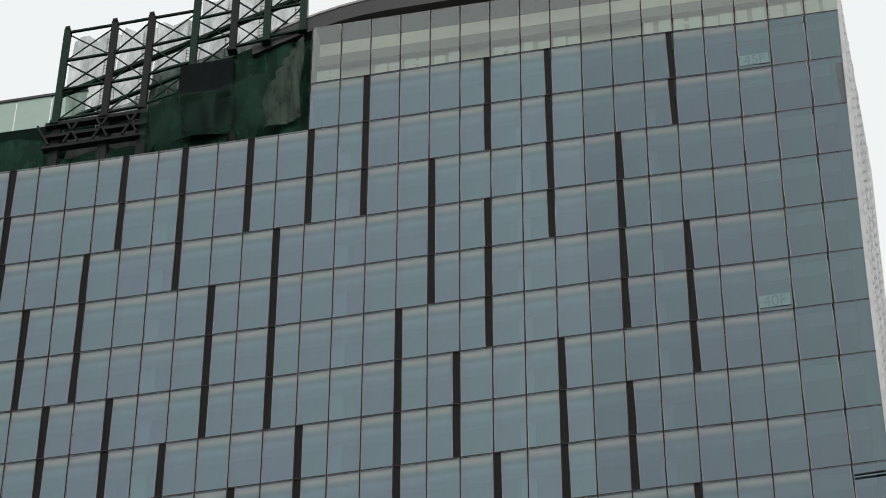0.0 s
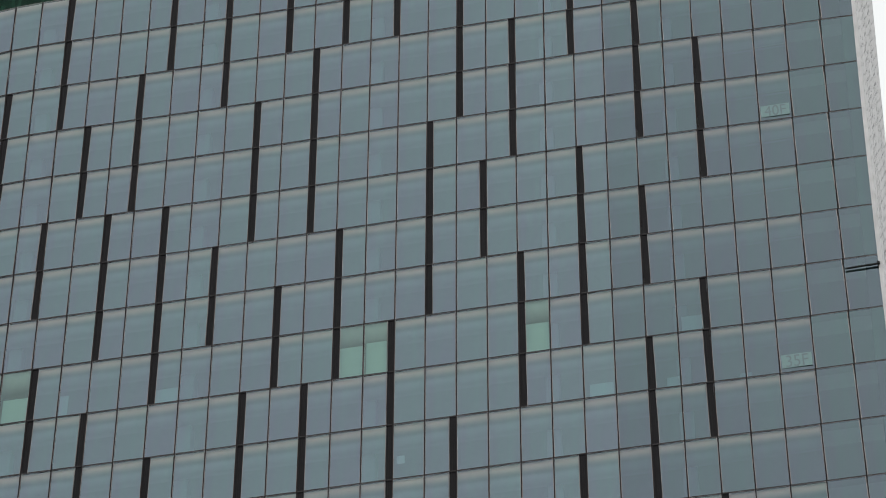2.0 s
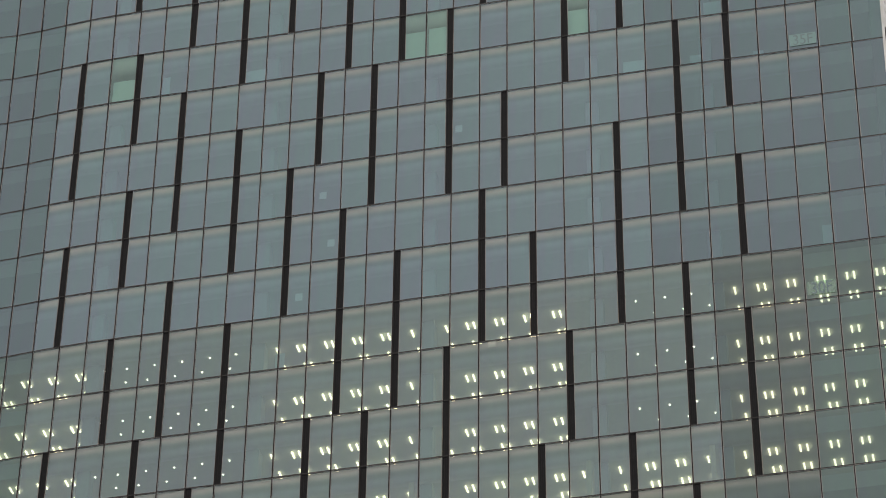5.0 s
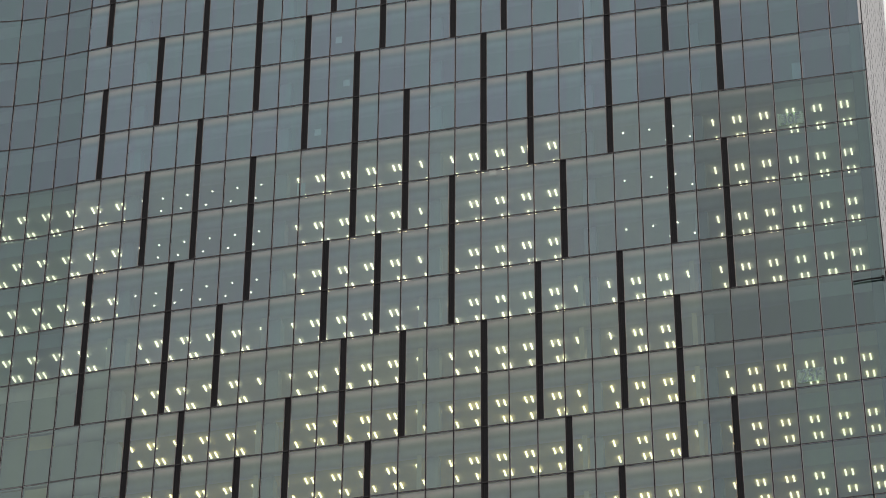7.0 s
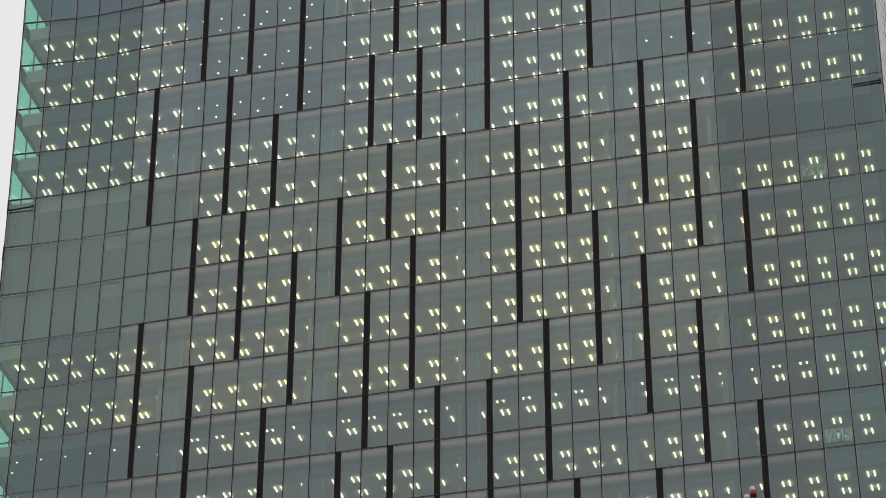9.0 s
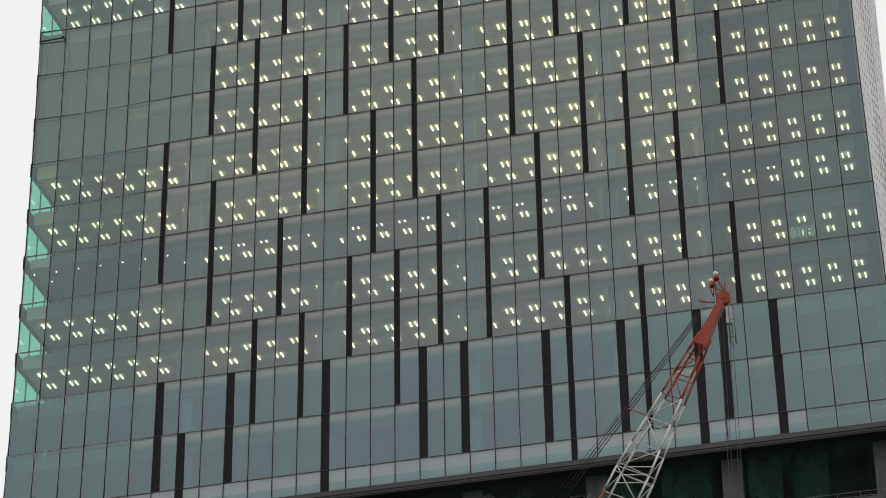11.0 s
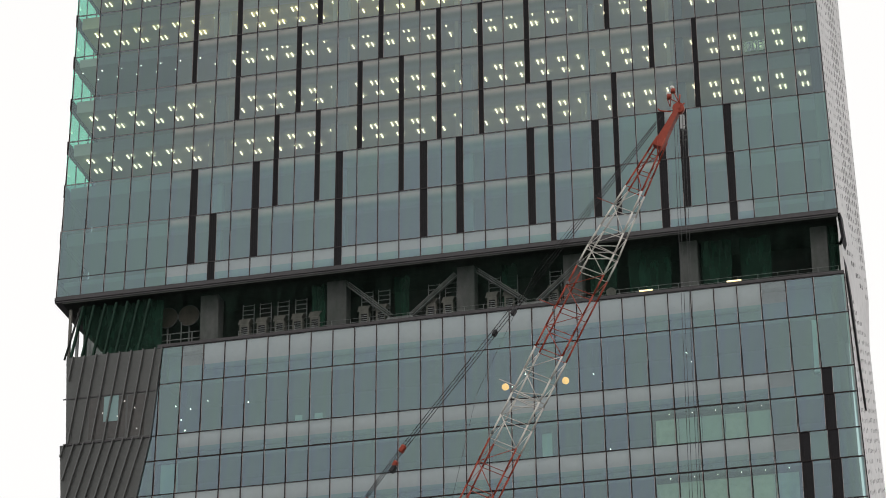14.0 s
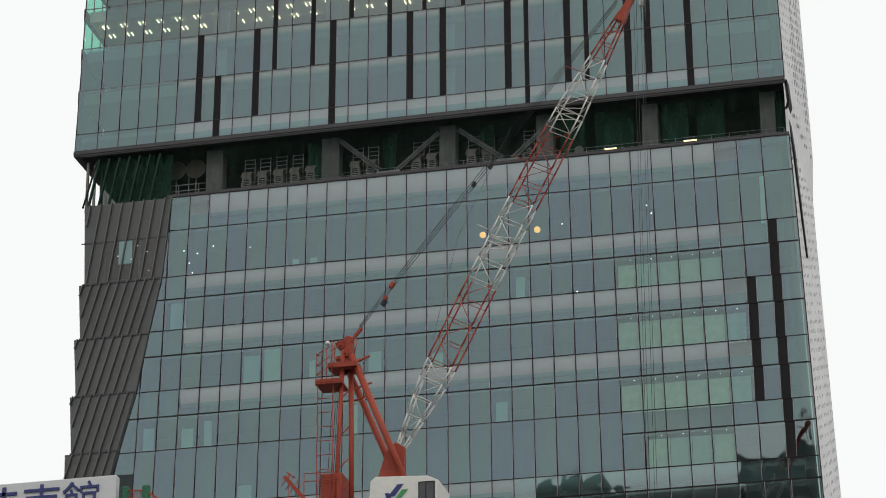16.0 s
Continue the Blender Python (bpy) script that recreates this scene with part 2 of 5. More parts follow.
FINMETAL = paint("grey_steel_fin", (0.105, 0.108, 0.105), 0.45, 0.4, 5, 0.15, 0.05)
SLOTGREY = paint("grey_slot_shadow_metal", (0.20, 0.20, 0.20), 0.6, 0.2, 6, 0.2, 0.05)
FASCIA = paint("dark_fascia_metal", (0.048, 0.045, 0.047), 0.45, 0.4, 4, 0.2, 0.05)
WHITEPANEL = paint("white_perforated_panel", (0.58, 0.57, 0.57), 0.5, 0.1, 1.2, 0.18, 0.08)
PLANTGREY = paint("dark_grey_paint", (0.11, 0.115, 0.11), 0.9, 0.0, 2.2, 0.2, 0.2)
CONCRETE = paint("raw_concrete", (0.20, 0.205, 0.20), 0.9, 0.0, 2.2, 0.2, 0.3)
# near-black base carries the shade of the open plant storey
DARKROOM = paint("shaded_plant_room", (0.048, 0.052, 0.048), 0.9, 0.0, 1.5, 0.3, 0.2, shine=0.05)
GALV = paint("galvanised_steel", (0.30, 0.31, 0.31), 0.45, 0.6, 9, 0.2, 0.1)
UNIT = paint("cream_unit_enamel", (0.13, 0.127, 0.11), 0.65, 0.0, 6, 0.15, 0.05)
BRONZE = paint("brown_dish", (0.075, 0.066, 0.05), 0.6, 0.2, 5, 0.2, 0.1)
NET = netting("green_scaffold_net", (0.013, 0.043, 0.028), 0.90)
NET_THIN = netting("thin_green_net", (0.036, 0.082, 0.056), 0.50)
# thin net added to lift the blacks behind it, like haze
NET_VEIL = netting("black_lifting_net", (0.020, 0.050, 0.036), 0.36)
NET_HALF = netting("loose_green_net", (0.014, 0.05, 0.032), 0.55)
NET_PALE = netting("pale_dust_sheet", (0.062, 0.082, 0.066), 0.93)
GREENSTEEL = paint("green_stained_steel", (0.014, 0.036, 0.025), 0.7, 0.0, 4, 0.4, 0.1, shine=0.15)
BLACKSTEEL = paint("black_steel", (0.020, 0.022, 0.021), 0.7, 0.0, 4, 0.35, 0.1, shine=0.15)
RED = paint("red_oxide_crane_paint", (0.27, 0.042, 0.021), 0.55, 0.0, 4, 0.22, 0.1, shine=0.3)
WHITE = paint("white_crane_paint", (0.52, 0.50, 0.46), 0.5, 0.0, 4, 0.18, 0.1)
CABWHITE = paint("off_white_cab_paint", (0.62, 0.61, 0.57), 0.45, 0.0, 2.5, 0.08, 0.05)
ROPE = paint("greased_wire_rope", (0.022, 0.022, 0.024), 0.5, 0.5, 20, 0.3, 0.2)
BLUEINK = paint("deep_blue_enamel", (0.012, 0.022, 0.13), 0.4, 0.0, 8, 0.15, 0.05)
GREENINK = paint("green_enamel", (0.02, 0.24, 0.07), 0.4, 0.0, 8, 0.15, 0.05)
SIGNWHITE = paint("white_sign_face", (0.52, 0.53, 0.53), 0.5, 0.0, 1.2, 0.07, 0.05)
ASPHALT = paint("asphalt", (0.05, 0.05, 0.052), 0.95, 0.0, 1.5, 0.3, 0.3)
FARWALL = paint("far_grey_wall", (0.10, 0.115, 0.11), 0.8, 0.0, 0.2, 0.3, 0.1)
LAMP = glow("warm_white_tube", (1.0, 0.90, 0.60), 4.4)
# warm copy of PLASTER: lamp glow on the ceilings put into the colour
PLASTER_WARM = paint("warm_lit_ceiling_board", (0.62, 0.56, 0.34), 0.9, 0.0, 3, 0.06, 0.03)
WALL_LAMP = glow("tiny_lamp", (1.0, 0.97, 0.9), 0.9)
# added see-through sheet that darkens the plant storey like shade
VEIL = netting("shading_veil", (0.012, 0.024, 0.018), 0.24)
CABGLASS = paint("dim_cab_window", (0.06, 0.065, 0.07), 0.2, 0.0, 2, 0.3, 0.0)
SPOT = glow("small_downlight", (1.0, 0.95, 0.82), 6.0)
BALL = glow("amber_globe", (1.0, 0.43, 0.10), 2.4, (0.6, 0.3, 0.07))
BATTEN = glow("yellow_batten", (1.0, 0.74, 0.32), 1.5)


# ---------------- building blocks ----------------
def mesh_of(bm, name, materials):
    me = bpy.data.meshes.new(name)
    bm.normal_update()
    bm.to_mesh(me)
    bm.free()
    for m in (materials if isinstance(materials, (list, tuple)) else [materials]):
        me.materials.append(m)
    return me


def part(name, bm, material, parent=None, label=""):
    ob = new(name, mesh_of(bm, name, material))
    if parent is not None:
        ob.parent = parent
    if label:
        ob["label"] = label
    return ob


def thing(name, x, y, z, label, category, group="", kind=""):
    ob = new(name)
    ob.location = (x, y, z)
    return tagged(ob, label, category, group, kind)


def box(bm, x0, x1, y0, y1, z0, z1, mi=0, m=None):
    vs = [bm.verts.new((x, y, z)) for x in (x0, x1) for y in (y0, y1) for z in (z0, z1)]
    if m is not None:
        for v in vs:
            v.co = m @ v.co
    for q in ((0, 1, 3, 2), (4, 6, 7, 5), (0, 4, 5, 1), (2, 3, 7, 6), (0, 2, 6, 4), (1, 5, 7, 3)):
        bm.faces.new([vs[i] for i in q]).material_index = mi
    return vs


def bar(bm, p, q, w, d=None, sides=0, mi=0):
    """A straight member from p to q: a tube of radius w, or a box of w by d."""
    p, q = Vector(p), Vector(q)
    ax = (q - p).normalized()
    up = Vector((0, 1, 0)) if abs(ax.y) < 0.9 else Vector((1, 0, 0))
    a = ax.cross(up).normalized()
    b = ax.cross(a).normalized()
    if sides:
        ring = [(math.cos(2 * math.pi * i / sides) * w, math.sin(2 * math.pi * i / sides) * w) for i in range(sides)]
    else:
        d = d or w
        ring = [(-w / 2, -d / 2), (w / 2, -d / 2), (w / 2, d / 2), (-w / 2, d / 2)]
    lo = [bm.verts.new(p + a * u + b * v) for u, v in ring]
    hi = [bm.verts.new(q + a * u + b * v) for u, v in ring]
    k = len(ring)
    for i in range(k):
        f = bm.faces.new((lo[i], lo[(i + 1) % k], hi[(i + 1) % k], hi[i]))
        f.material_index, f.smooth = mi, bool(sides)
    bm.faces.new(lo[::-1]).material_index = mi
    bm.faces.new(hi).material_index = mi


def bevelled(bm, amount):
    bmesh.ops.remove_doubles(bm, verts=bm.verts, dist=1e-5)
    bmesh.ops.recalc_face_normals(bm, faces=bm.faces)
    bmesh.ops.bevel(bm, geom=list(bm.edges), offset=amount, segments=1, affect='EDGES', profile=0.5)
    return bm


def disc(bm, c, r, depth, sides=20, axis='Y', mi=0):
    c = Vector(c)
    d = {'X': Vector((depth, 0, 0)), 'Y': Vector((0, depth, 0)), 'Z': Vector((0, 0, depth))}[axis]
    bar(bm, c - d / 2, c + d / 2, r, sides=sides, mi=mi)


# ---------------- the tower's grid ----------------
PW, FL, BASE = 1.894, 4.4, 125.0
COLUMNS = [-0.48, 0.71, 1.89, 2.97] + [float(i) for i in range(4, 34)] + [34.12, 35.30]


def height(z):
    """World height of a grid level z (0 at the 17th floor); the storeys differ by a few per cent."""
    w = z / 60
    return BASE + z + 60 * w * w * (-0.02787 + w * (0.00411 + w * (-0.00434 + w * 0.00313)))


def across(n, z):
    """World x of the column line n, counted from the far corner; the facade swells slightly up and down."""
    w, u = z / 60, (n - 17.4) / 17.9
    out = 0.319 * math.exp(-((n + 0.5) / 2) ** 2) * min(1.0, (30 - z) / 30) if -5 < z < 30 else 0.0
    return -33 + (33 - n * PW) * (1 + w * (-0.04268 + w * 0.03009)) + -0.0788 * (u ** 3 - u) + 0.0858 * (u ** 5 - u) + out


def dent(n, z):
    """How far the facade lies back: it waves in and out towards both corners, more on the high floors."""
    w, u = z / 60, (n - 17.4) / 17.9
    near, far = math.exp(-((n - 32.3) / 2.6) ** 2), math.exp(-((n - 2.5) / 2.5) ** 2)
    bow = u * u * (0.170 + 0.453 * u + 0.174 * u * u + w * (-0.246 + -0.593 * u + -0.145 * u * u))
    return min(1.0, max(0.0, z / 40)) * (bow + far * (0.008 + 0.050 * w) + near * (0.038 + 0.495 * w))


def spot(n, z, y=0.0):
    return Vector((across(n, z), y + dent(n, z), height(z)))


# ---------------- ground and far side of the street ----------------
bm = bmesh.new()
box(bm, -2500, 2500, -2500, 2500, -0.5, 0.0)
tagged(part("ground", bm, ASPHALT), "dark grey asphalt ground around the tower", "ground", kind="structure")


# ---------------- tower: core, side walls ----------------
TOP, FOOT = height(133.2), 0.0


def shaft(name, n0, n1, y0, y1, za, zb, material, label, category, steps=12):
    """A wall that follows the tower's slightly swelling outline."""
    b = bmesh.new()
    rings = []
    for i in range(steps + 1):
        z = za + (zb - za) * i / steps
        rings.append([b.verts.new((across(n, z) + dx, y, height(z))) for n, y, dx in ((n0, y0, 0), (n1, y0, 0), (n1, y1, 0), (n0, y1, 0))])
    for lo, hi in zip(rings, rings[1:]):
        for i in range(4):
            b.faces.new((lo[i], lo[(i + 1) % 4], hi[(i + 1) % 4], hi[i]))
    b.faces.new(rings[0][::-1])
    b.faces.new(rings[-1])
    return tagged(part(name, b, material), label, category, kind="structure")


shaft("wall_core", 35.28, 0.2, 7.0, 13.0, -2.6, 122.6, CORE, "beige inner wall behind the office floors", "wall")
shaft("wall_core_lower", 33.5, 0.2, 6.0, 13.0, -44, -8.2, CORE_DARK, "inner wall behind the lower floors, coloured dark as unlit", "wall")

# white perforated metal on the long side
b = bmesh.new()
slots = bmesh.new()
STEPS = 60
za, zb = -120.0, 128.5


def side_at(f, z):
    """Point on the side wall, f from the front corner (0) to the rear (1)."""
    flare = 0.55 + 0.20 * max(0.0, min(1.0, z / 120))
    step = 0.35 * min(1.0, max(0.0, (-2.6 - z) / 6.4)) * (1 - f)
    return Vector((across(-0.50, z) + flare * f + step, 0.12 + 15.0 * f, height(z)))


rings = []
for i in range(STEPS + 1):
    z = za + (zb - za) * i / STEPS
    outer = [b.verts.new(side_at(f, z)) for f in (0, 0.25, 0.5, 0.75, 1.0)]
    inner = [b.verts.new(side_at(f, z) - Vector((0.25, 0, 0))) for f in (1.0, 0.75, 0.5, 0.25, 0)]
    rings.append(outer + inner)
for lo, hi in zip(rings, rings[1:]):
    for i in range(len(lo)):
        j = (i + 1) % len(lo)
        b.faces.new((lo[i], lo[j], hi[j], hi[i]))
b.faces.new(rings[-1])
tagged(part("wall_side", b, WHITEPANEL), "white perforated metal side wall with scattered dark slots", "wall", kind="structure")
rnd = random.Random(5)
for i in range(200):
    z = -45 + i * 0.87
    for j in range(13):
        f = (j + 0.5) / 13
        streak = min(abs(f - 0.36 - 0.16 * math.sin(z / 21 + 1.0)), abs(f - 0.74 - 0.11 * math.sin(z / 15 + 2.2)))
        heavy = z > -3 and streak < 0.085
        if not heavy and rnd.random() > (0.8 if z < -3 else 0.9):
            continue
        p = side_at(f + rnd.uniform(-0.008, 0.008), z + (0.42 if j % 2 else 0.0))
        tall, half = (0.55, 0.26) if heavy else (0.34, 0.10)
        tall *= rnd.uniform(0.75, 1.1)
        box(slots, p.x - 0.05, p.x + 0.010, p.y - half, p.y + half, p.z, p.z + tall)
tagged(part("side_slots", slots, SLOTGREY), "many small dark slots in the white side wall", "slots", kind="stuff")

# black band that runs down the side wall from the open storey
b = bmesh.new()
band = []
for i in range(22):
    g = i / 21
    z, f, wide = -2.5 - 15.5 * g, 0.02 + 0.30 * g ** 1.3, 0.055 * (1 - g) + 0.012
    band.append([b.verts.new(side_at(max(0.0, f - wide), z) + Vector((dx, 0, 0))) for dx in (-0.1, 0.15)] + [b.verts.new(side_at(f + wide, z) + Vector((dx, 0, 0))) for dx in (0.15, -0.1)])
for lo, hi in zip(band, band[1:]):
    for i in range(4):
        b.faces.new((lo[i], hi[i], hi[(i + 1) % 4], lo[(i + 1) % 4]))
b.faces.new(band[0])
b.faces.new(band[-1][::-1])
tagged(part("trim_side", b, SLOT), "black metal band curving down the white side wall", "trim", kind="structure")

# dark lining added inside the side wall to dim the corner panes
shaft("wall_side_dimmer", 0.05, -0.44, 0.3, 7.0, -2.6, 122.6, CORE_DARK, "dark lining added inside the side wall to dim the corner panes", "wall")

# rear body that closes the tower
shaft("wall_rear", 35.0, 0.2, 13.0, 15.0, -120, 126, CONCRETE, "grey rear wall closing the tower", "wall")


# ---------------- shared pieces of the curtain wall ----------------
def pane_mesh(glass, edge_x=0.016, edge_z=0.006, upper=None, split=0.735):
    b = bmesh.new()
    o = [b.verts.new((x, -0.03, z)) for x, z in ((0, 0), (1, 0), (1, 1), (0, 1))]
    i_ = [b.verts.new((x, -0.03, z)) for x, z in ((edge_x, edge_z), (1 - edge_x, edge_z), (1 - edge_x, 1 - edge_z), (edge_x, 1 - edge_z))]
    g = [b.verts.new((v.co.x, -0.015, v.co.z)) for v in i_]
    back = [b.verts.new((v.co.x, 0.05, v.co.z)) for v in o]
    for k in range(4):
        j = (k + 1) % 4
        b.faces.new((o[k], o[j], i_[j], i_[k])).material_index = 1
        b.faces.new((i_[k], i_[j], g[j], g[k])).material_index = 1
        b.faces.new((o[j], o[k], back[k], back[j])).material_index = 1
    if upper:
        # vision glass below, clearer spandrel glass above
        m = [b.verts.new((x, -0.015, split)) for x in (1 - edge_x, edge_x)]
        b.faces.new((g[0], g[1], m[0], m[1]))
        b.faces.new((m[1], m[0], g[2], g[3])).material_index = 2
    else:
        b.faces.new(g)
    return mesh_of(b, "glass_pane", [glass, ALU] + ([upper] if upper else []))


PANES = {"blind": pane_mesh(GLASS_BLIND), "mid": pane_mesh(GLASS), "high": pane_mesh(GLASS_HIGH), "sky": pane_mesh(GLASS_SKY), "dim": pane_mesh(GLASS_DIM), "high_right": pane_mesh(GLASS_HIGH_RIGHT), "right": pane_mesh(GLASS_RIGHT), "right_plain": pane_mesh(GLASS_EDGE), "room": pane_mesh(GLASS_ROOM), "dim_plain": pane_mesh(GLASS_EDGE), "sky_plain": pane_mesh(GLASS_LOW_EDGE), "step": pane_mesh(GLASS_STEP), "step_plain": pane_mesh(GLASS_EDGE), "mid_plain": pane_mesh(GLASS_EDGE), "high_plain": pane_mesh(GLASS_HIGH_EDGE), "band": pane_mesh(GLASS_LOW, upper=GLASS_BAND, split=0.42), "base": pane_mesh(GLASS_BASE), "low": pane_mesh(GLASS_LOW), "top": pane_mesh(GLASS_TOP)}
b = bmesh.new()
box(b, 0.0, 1.0, 0.02, 0.10, 0, 1)
for u in (0.0, 0.30, 0.63, 0.93):
    box(b, u, u + 0.07, -0.01, 0.02, 0, 1)
box(b, 0.0, 1.0, -0.025, 0.019, 0.985, 1.0)
VENT = mesh_of(b, "vent_slot", SLOT)


def place(name, mesh, parent, nl, nr, z0, z1, trim_l=0.0, trim_r=0.0, y=0.0, only=None):
    """Hang a unit piece between two column lines and two levels. only=(side, width): the strip beside a line."""
    zm = (z0 + z1) / 2
    p, q = spot(nl, zm, y), spot(nr, zm, y)
    way = (q - p)
    way.z = 0
    full = way.length
    way.normalize()
    a, w = trim_l + 0.030, full - trim_l - trim_r - 0.060
    if only:
        w = only[1] - 0.03
        a = 0.03 if only[0] == 'R' else full - only[1]
    ob = new(name, mesh)
    start = p + way * a
    lo, hi = height(z0) + 0.022, height(z1) - 0.022
    ob.matrix_basis = Matrix.LocRotScale((start.x, start.y, lo), Euler((0, 0, math.atan2(way.y, way.x))), (w, 1, hi - lo))
    ob.parent = parent
    return ob


# ---------------- black vent slots: line, side, from storey line down to storey line ----------------
HIGH = ("27R45-42 23L45-43 21L45-42 19R45-43 17R45-43 15L46-43 11L46-44 9L46-42 5L46-44 13R44-41 11L43-40 7R44-40 5R42-39 "
        "18R43-39 20R42-39 24L43-40 26R42-40 12L40-38 7R39-37 14R41-37 9R40-36 29R43-40 27L40-38 25R40-37 23R40-36 21L39-37 "
        "19R38-36 17R39-36 15L37-33 11R38-35 5L37-34 7R36-32 29L37-34 27R37-35 25L36-33 23R35-32 20R36-34 18R36-33 13L35-33")
MIDDLE = ("21R34-31 9L34-30 27R34-32 5R33-31 14R33-30 29L33-31 25L32-29 19R33-29 17R32-29 12L32-30 7R31-28 5R30-27 27L31-29 "
          "23R31-28 15L30-27 11R30-28 29L29-26 26R29-26 20R29-27 18R29-27 24R28-26 12R28-25 9R28-25 19L27-25 17R27-25 7R27-24 "
          "14R27-23 21L26-24 27L26-24 25L26-23 18L25-22 11R25-22 5L25-23 23R25-22 9L24-21 29L24-21 20R24-21 13R23-20 7L23-20 "
          "27R23-20 24R22-20 17L22-19 15L22-19 21R21-19 23R20-18 25R20-18 19R21-18 12R20-16 5L21-19 9R20-17")
BOTTOM = "29R19-17 28R18-16 26R19-17 22R19-16 18R19-17 16L19-17 13R19-17 10R19-17 7R19-16 6R19-17 4R19-16"
bars = {}
for text, width in ((HIGH, 0.40), (MIDDLE, 0.40), (BOTTOM, 0.60)):
    for word in text.split():
        side = 'R' if 'R' in word else 'L'
        line, run = word.split(side)
        top, low = (int(v) for v in run.split('-'))
        for k in range(low, top):
            bars[(k, int(line), side)] = width


def level(k):
    return {16: -2.2, 17: -0.45, 18: 4.2}.get(k, (k - 17) * FL)


# ---------------- storeys 16 to 45 of the tower ----------------
def lamp_mesh():
    b = bmesh.new()
    for dx in (-0.22, 0.22):
        bar(b, (dx, -0.32, -0.03), (dx, 0.32, -0.03), 0.066, sides=8)
    return mesh_of(b, "ceiling_light", LAMP)


def single_mesh():
    b = bmesh.new()
    bar(b, (0, -0.32, -0.03), (0, 0.32, -0.03), 0.066, sides=8)
    return mesh_of(b, "ceiling_light", LAMP)


LIGHT, LIGHT_ONE = lamp_mesh(), single_mesh()
b = bmesh.new()
disc(b, (0, 0, -0.03), 0.052, 0.06, 10, 'Z')
DOWNLIGHT = mesh_of(b, "downlight", SPOT)
light_spots = []          # (x, y, z)
dot_spots = []


PILLARS = (5.95, 10.05, 15.9, 21.9, 27.85)
# where lamps hang along a storey: whole pairs between the pillars, one tube on either side of each
LAMP_ROW = [(n + 0.5, False) for n in (0, 1, 2, 3, 4, 7, 8, 11, 12, 13, 14, 17, 18, 19, 20, 23, 24, 25, 26, 29, 30, 31, 32, 33, 34)]
LAMP_ROW += [(c - 0.55, True) for c in PILLARS] + [(c + 0.65, True) for c in PILLARS]


def lit(k, n):
    """What hangs from the ceiling of storey k at column n."""
    if not 19 <= k <= 30:
        return ""
    if k == 26 and n < 6.7 or k in (24, 25, 26) and n > 27.9 and (k, n) != (24, 28.5):
        return ""
    if k in (28, 29, 30) and (22.4 < n < 28 or 6.5 < n < 9):
        return "dots"
    if k in (28, 29, 30) and 9 < n < 11:
        return ""
    if k == 21 and n > 27.9:
        return "dots"
    return "lamp"


def storey(k, columns):
    z0, z1 = level(k), level(k + 1)
    # transom along the storey's lower edge
    b = bmesh.new()
    for a, c in zip(columns, columns[1:]):
        p, q = spot(a, z0), spot(c, z0)
        bar(b, p + Vector((0, 0.02, 0)), q + Vector((0, 0.02, 0)), 0.062, 0.13)
    wall = part("wall_storey_%d" % k, b, TRANSOM)
    tagged(wall, "grey-blue glass curtain wall storey with thin dark joints", "wall", kind="structure")
    for r, l_ in zip(columns, columns[1:]):
        left = bars.get((k, round(l_), 'R')) if abs(l_ - round(l_)) < 0.12 else None
        right = bars.get((k, round(r), 'L')) if abs(r - round(r)) < 0.12 else None
        # right-hand and corner panes take dimmed glass in place of darker reflections
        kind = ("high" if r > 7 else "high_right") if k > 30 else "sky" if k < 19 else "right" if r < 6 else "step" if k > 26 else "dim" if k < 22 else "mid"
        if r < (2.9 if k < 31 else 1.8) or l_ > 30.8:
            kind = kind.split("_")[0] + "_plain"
        elif z1 - z0 < 3:
            kind = "band"
        elif k < 19 and r < 9 and (round(r) * 5 + k * 2) % 3:
            kind = "sky_plain"
        if l_ > 35 and k > 18 and k not in (24, 25, 26):
            kind = "room"
        if k == 36 and r in (10, 15, 16, 27):
            kind = "room"
        if k in (24, 25, 26) and l_ > 28.5:
            kind = "blind"
        place("glass_pane", PANES[kind], wall, l_, r, z0, z1, left or 0, right or 0)
        if left:
            place("vent_slot", VENT, wall, l_, r, z0, z1, only=('R', left))
        if right:
            place("vent_slot", VENT, wall, l_, r, z0, z1, only=('L', right))
    # curved bulkhead behind the glass, fading out towards the corners
    b = bmesh.new()
    deep, tall = (0.62, 1.18) if z1 - z0 > 3 else (0.6, 1.6)
    inner = [c for c in columns if (2.9 if k < 31 else 1.8) < c < 30.8]
    prev = None
    for n in inner:
        row = []
        for i in range(9):
            a = i / 8 * math.pi / 2
            p = spot(n, z1, 0.11 + deep * (1 - math.cos(a)))
            row.append(b.verts.new((p.x, p.y, height(z1) - 0.04 - tall * math.sin(a))))
        row.append(b.verts.new((row[-1].co.x, 1.0, row[-1].co.z + 0.02)))
        if prev:
            for i in range(len(row) - 1):
                f = b.faces.new((prev[i], row[i], row[i + 1], prev[i + 1]))
                f.smooth = True
        prev = row
    part("bulkhead", b, BULKHEAD, wall, "light grey curved bulkhead board behind the glass")
    # slab: floor of the storey above, ceiling of this one
    b = bmesh.new()
    thick = 0.85 if k == 21 else 1.2 if z1 - z0 > 3 else 0.5
    x0, x1 = across(columns[-1] - 0.15, z1), across(columns[0] + 0.2, z1)
    box(b, x0, x1, 0.75, 7.0, height(z1) - thick, height(z1) - 0.05)
    b.faces.ensure_lookup_table()
    # lit storeys take the warm copies, which carry part of the lamp glow
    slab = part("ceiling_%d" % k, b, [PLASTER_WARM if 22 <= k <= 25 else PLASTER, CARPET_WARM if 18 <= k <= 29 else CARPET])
    slab.data.polygons[5].material_index = 1
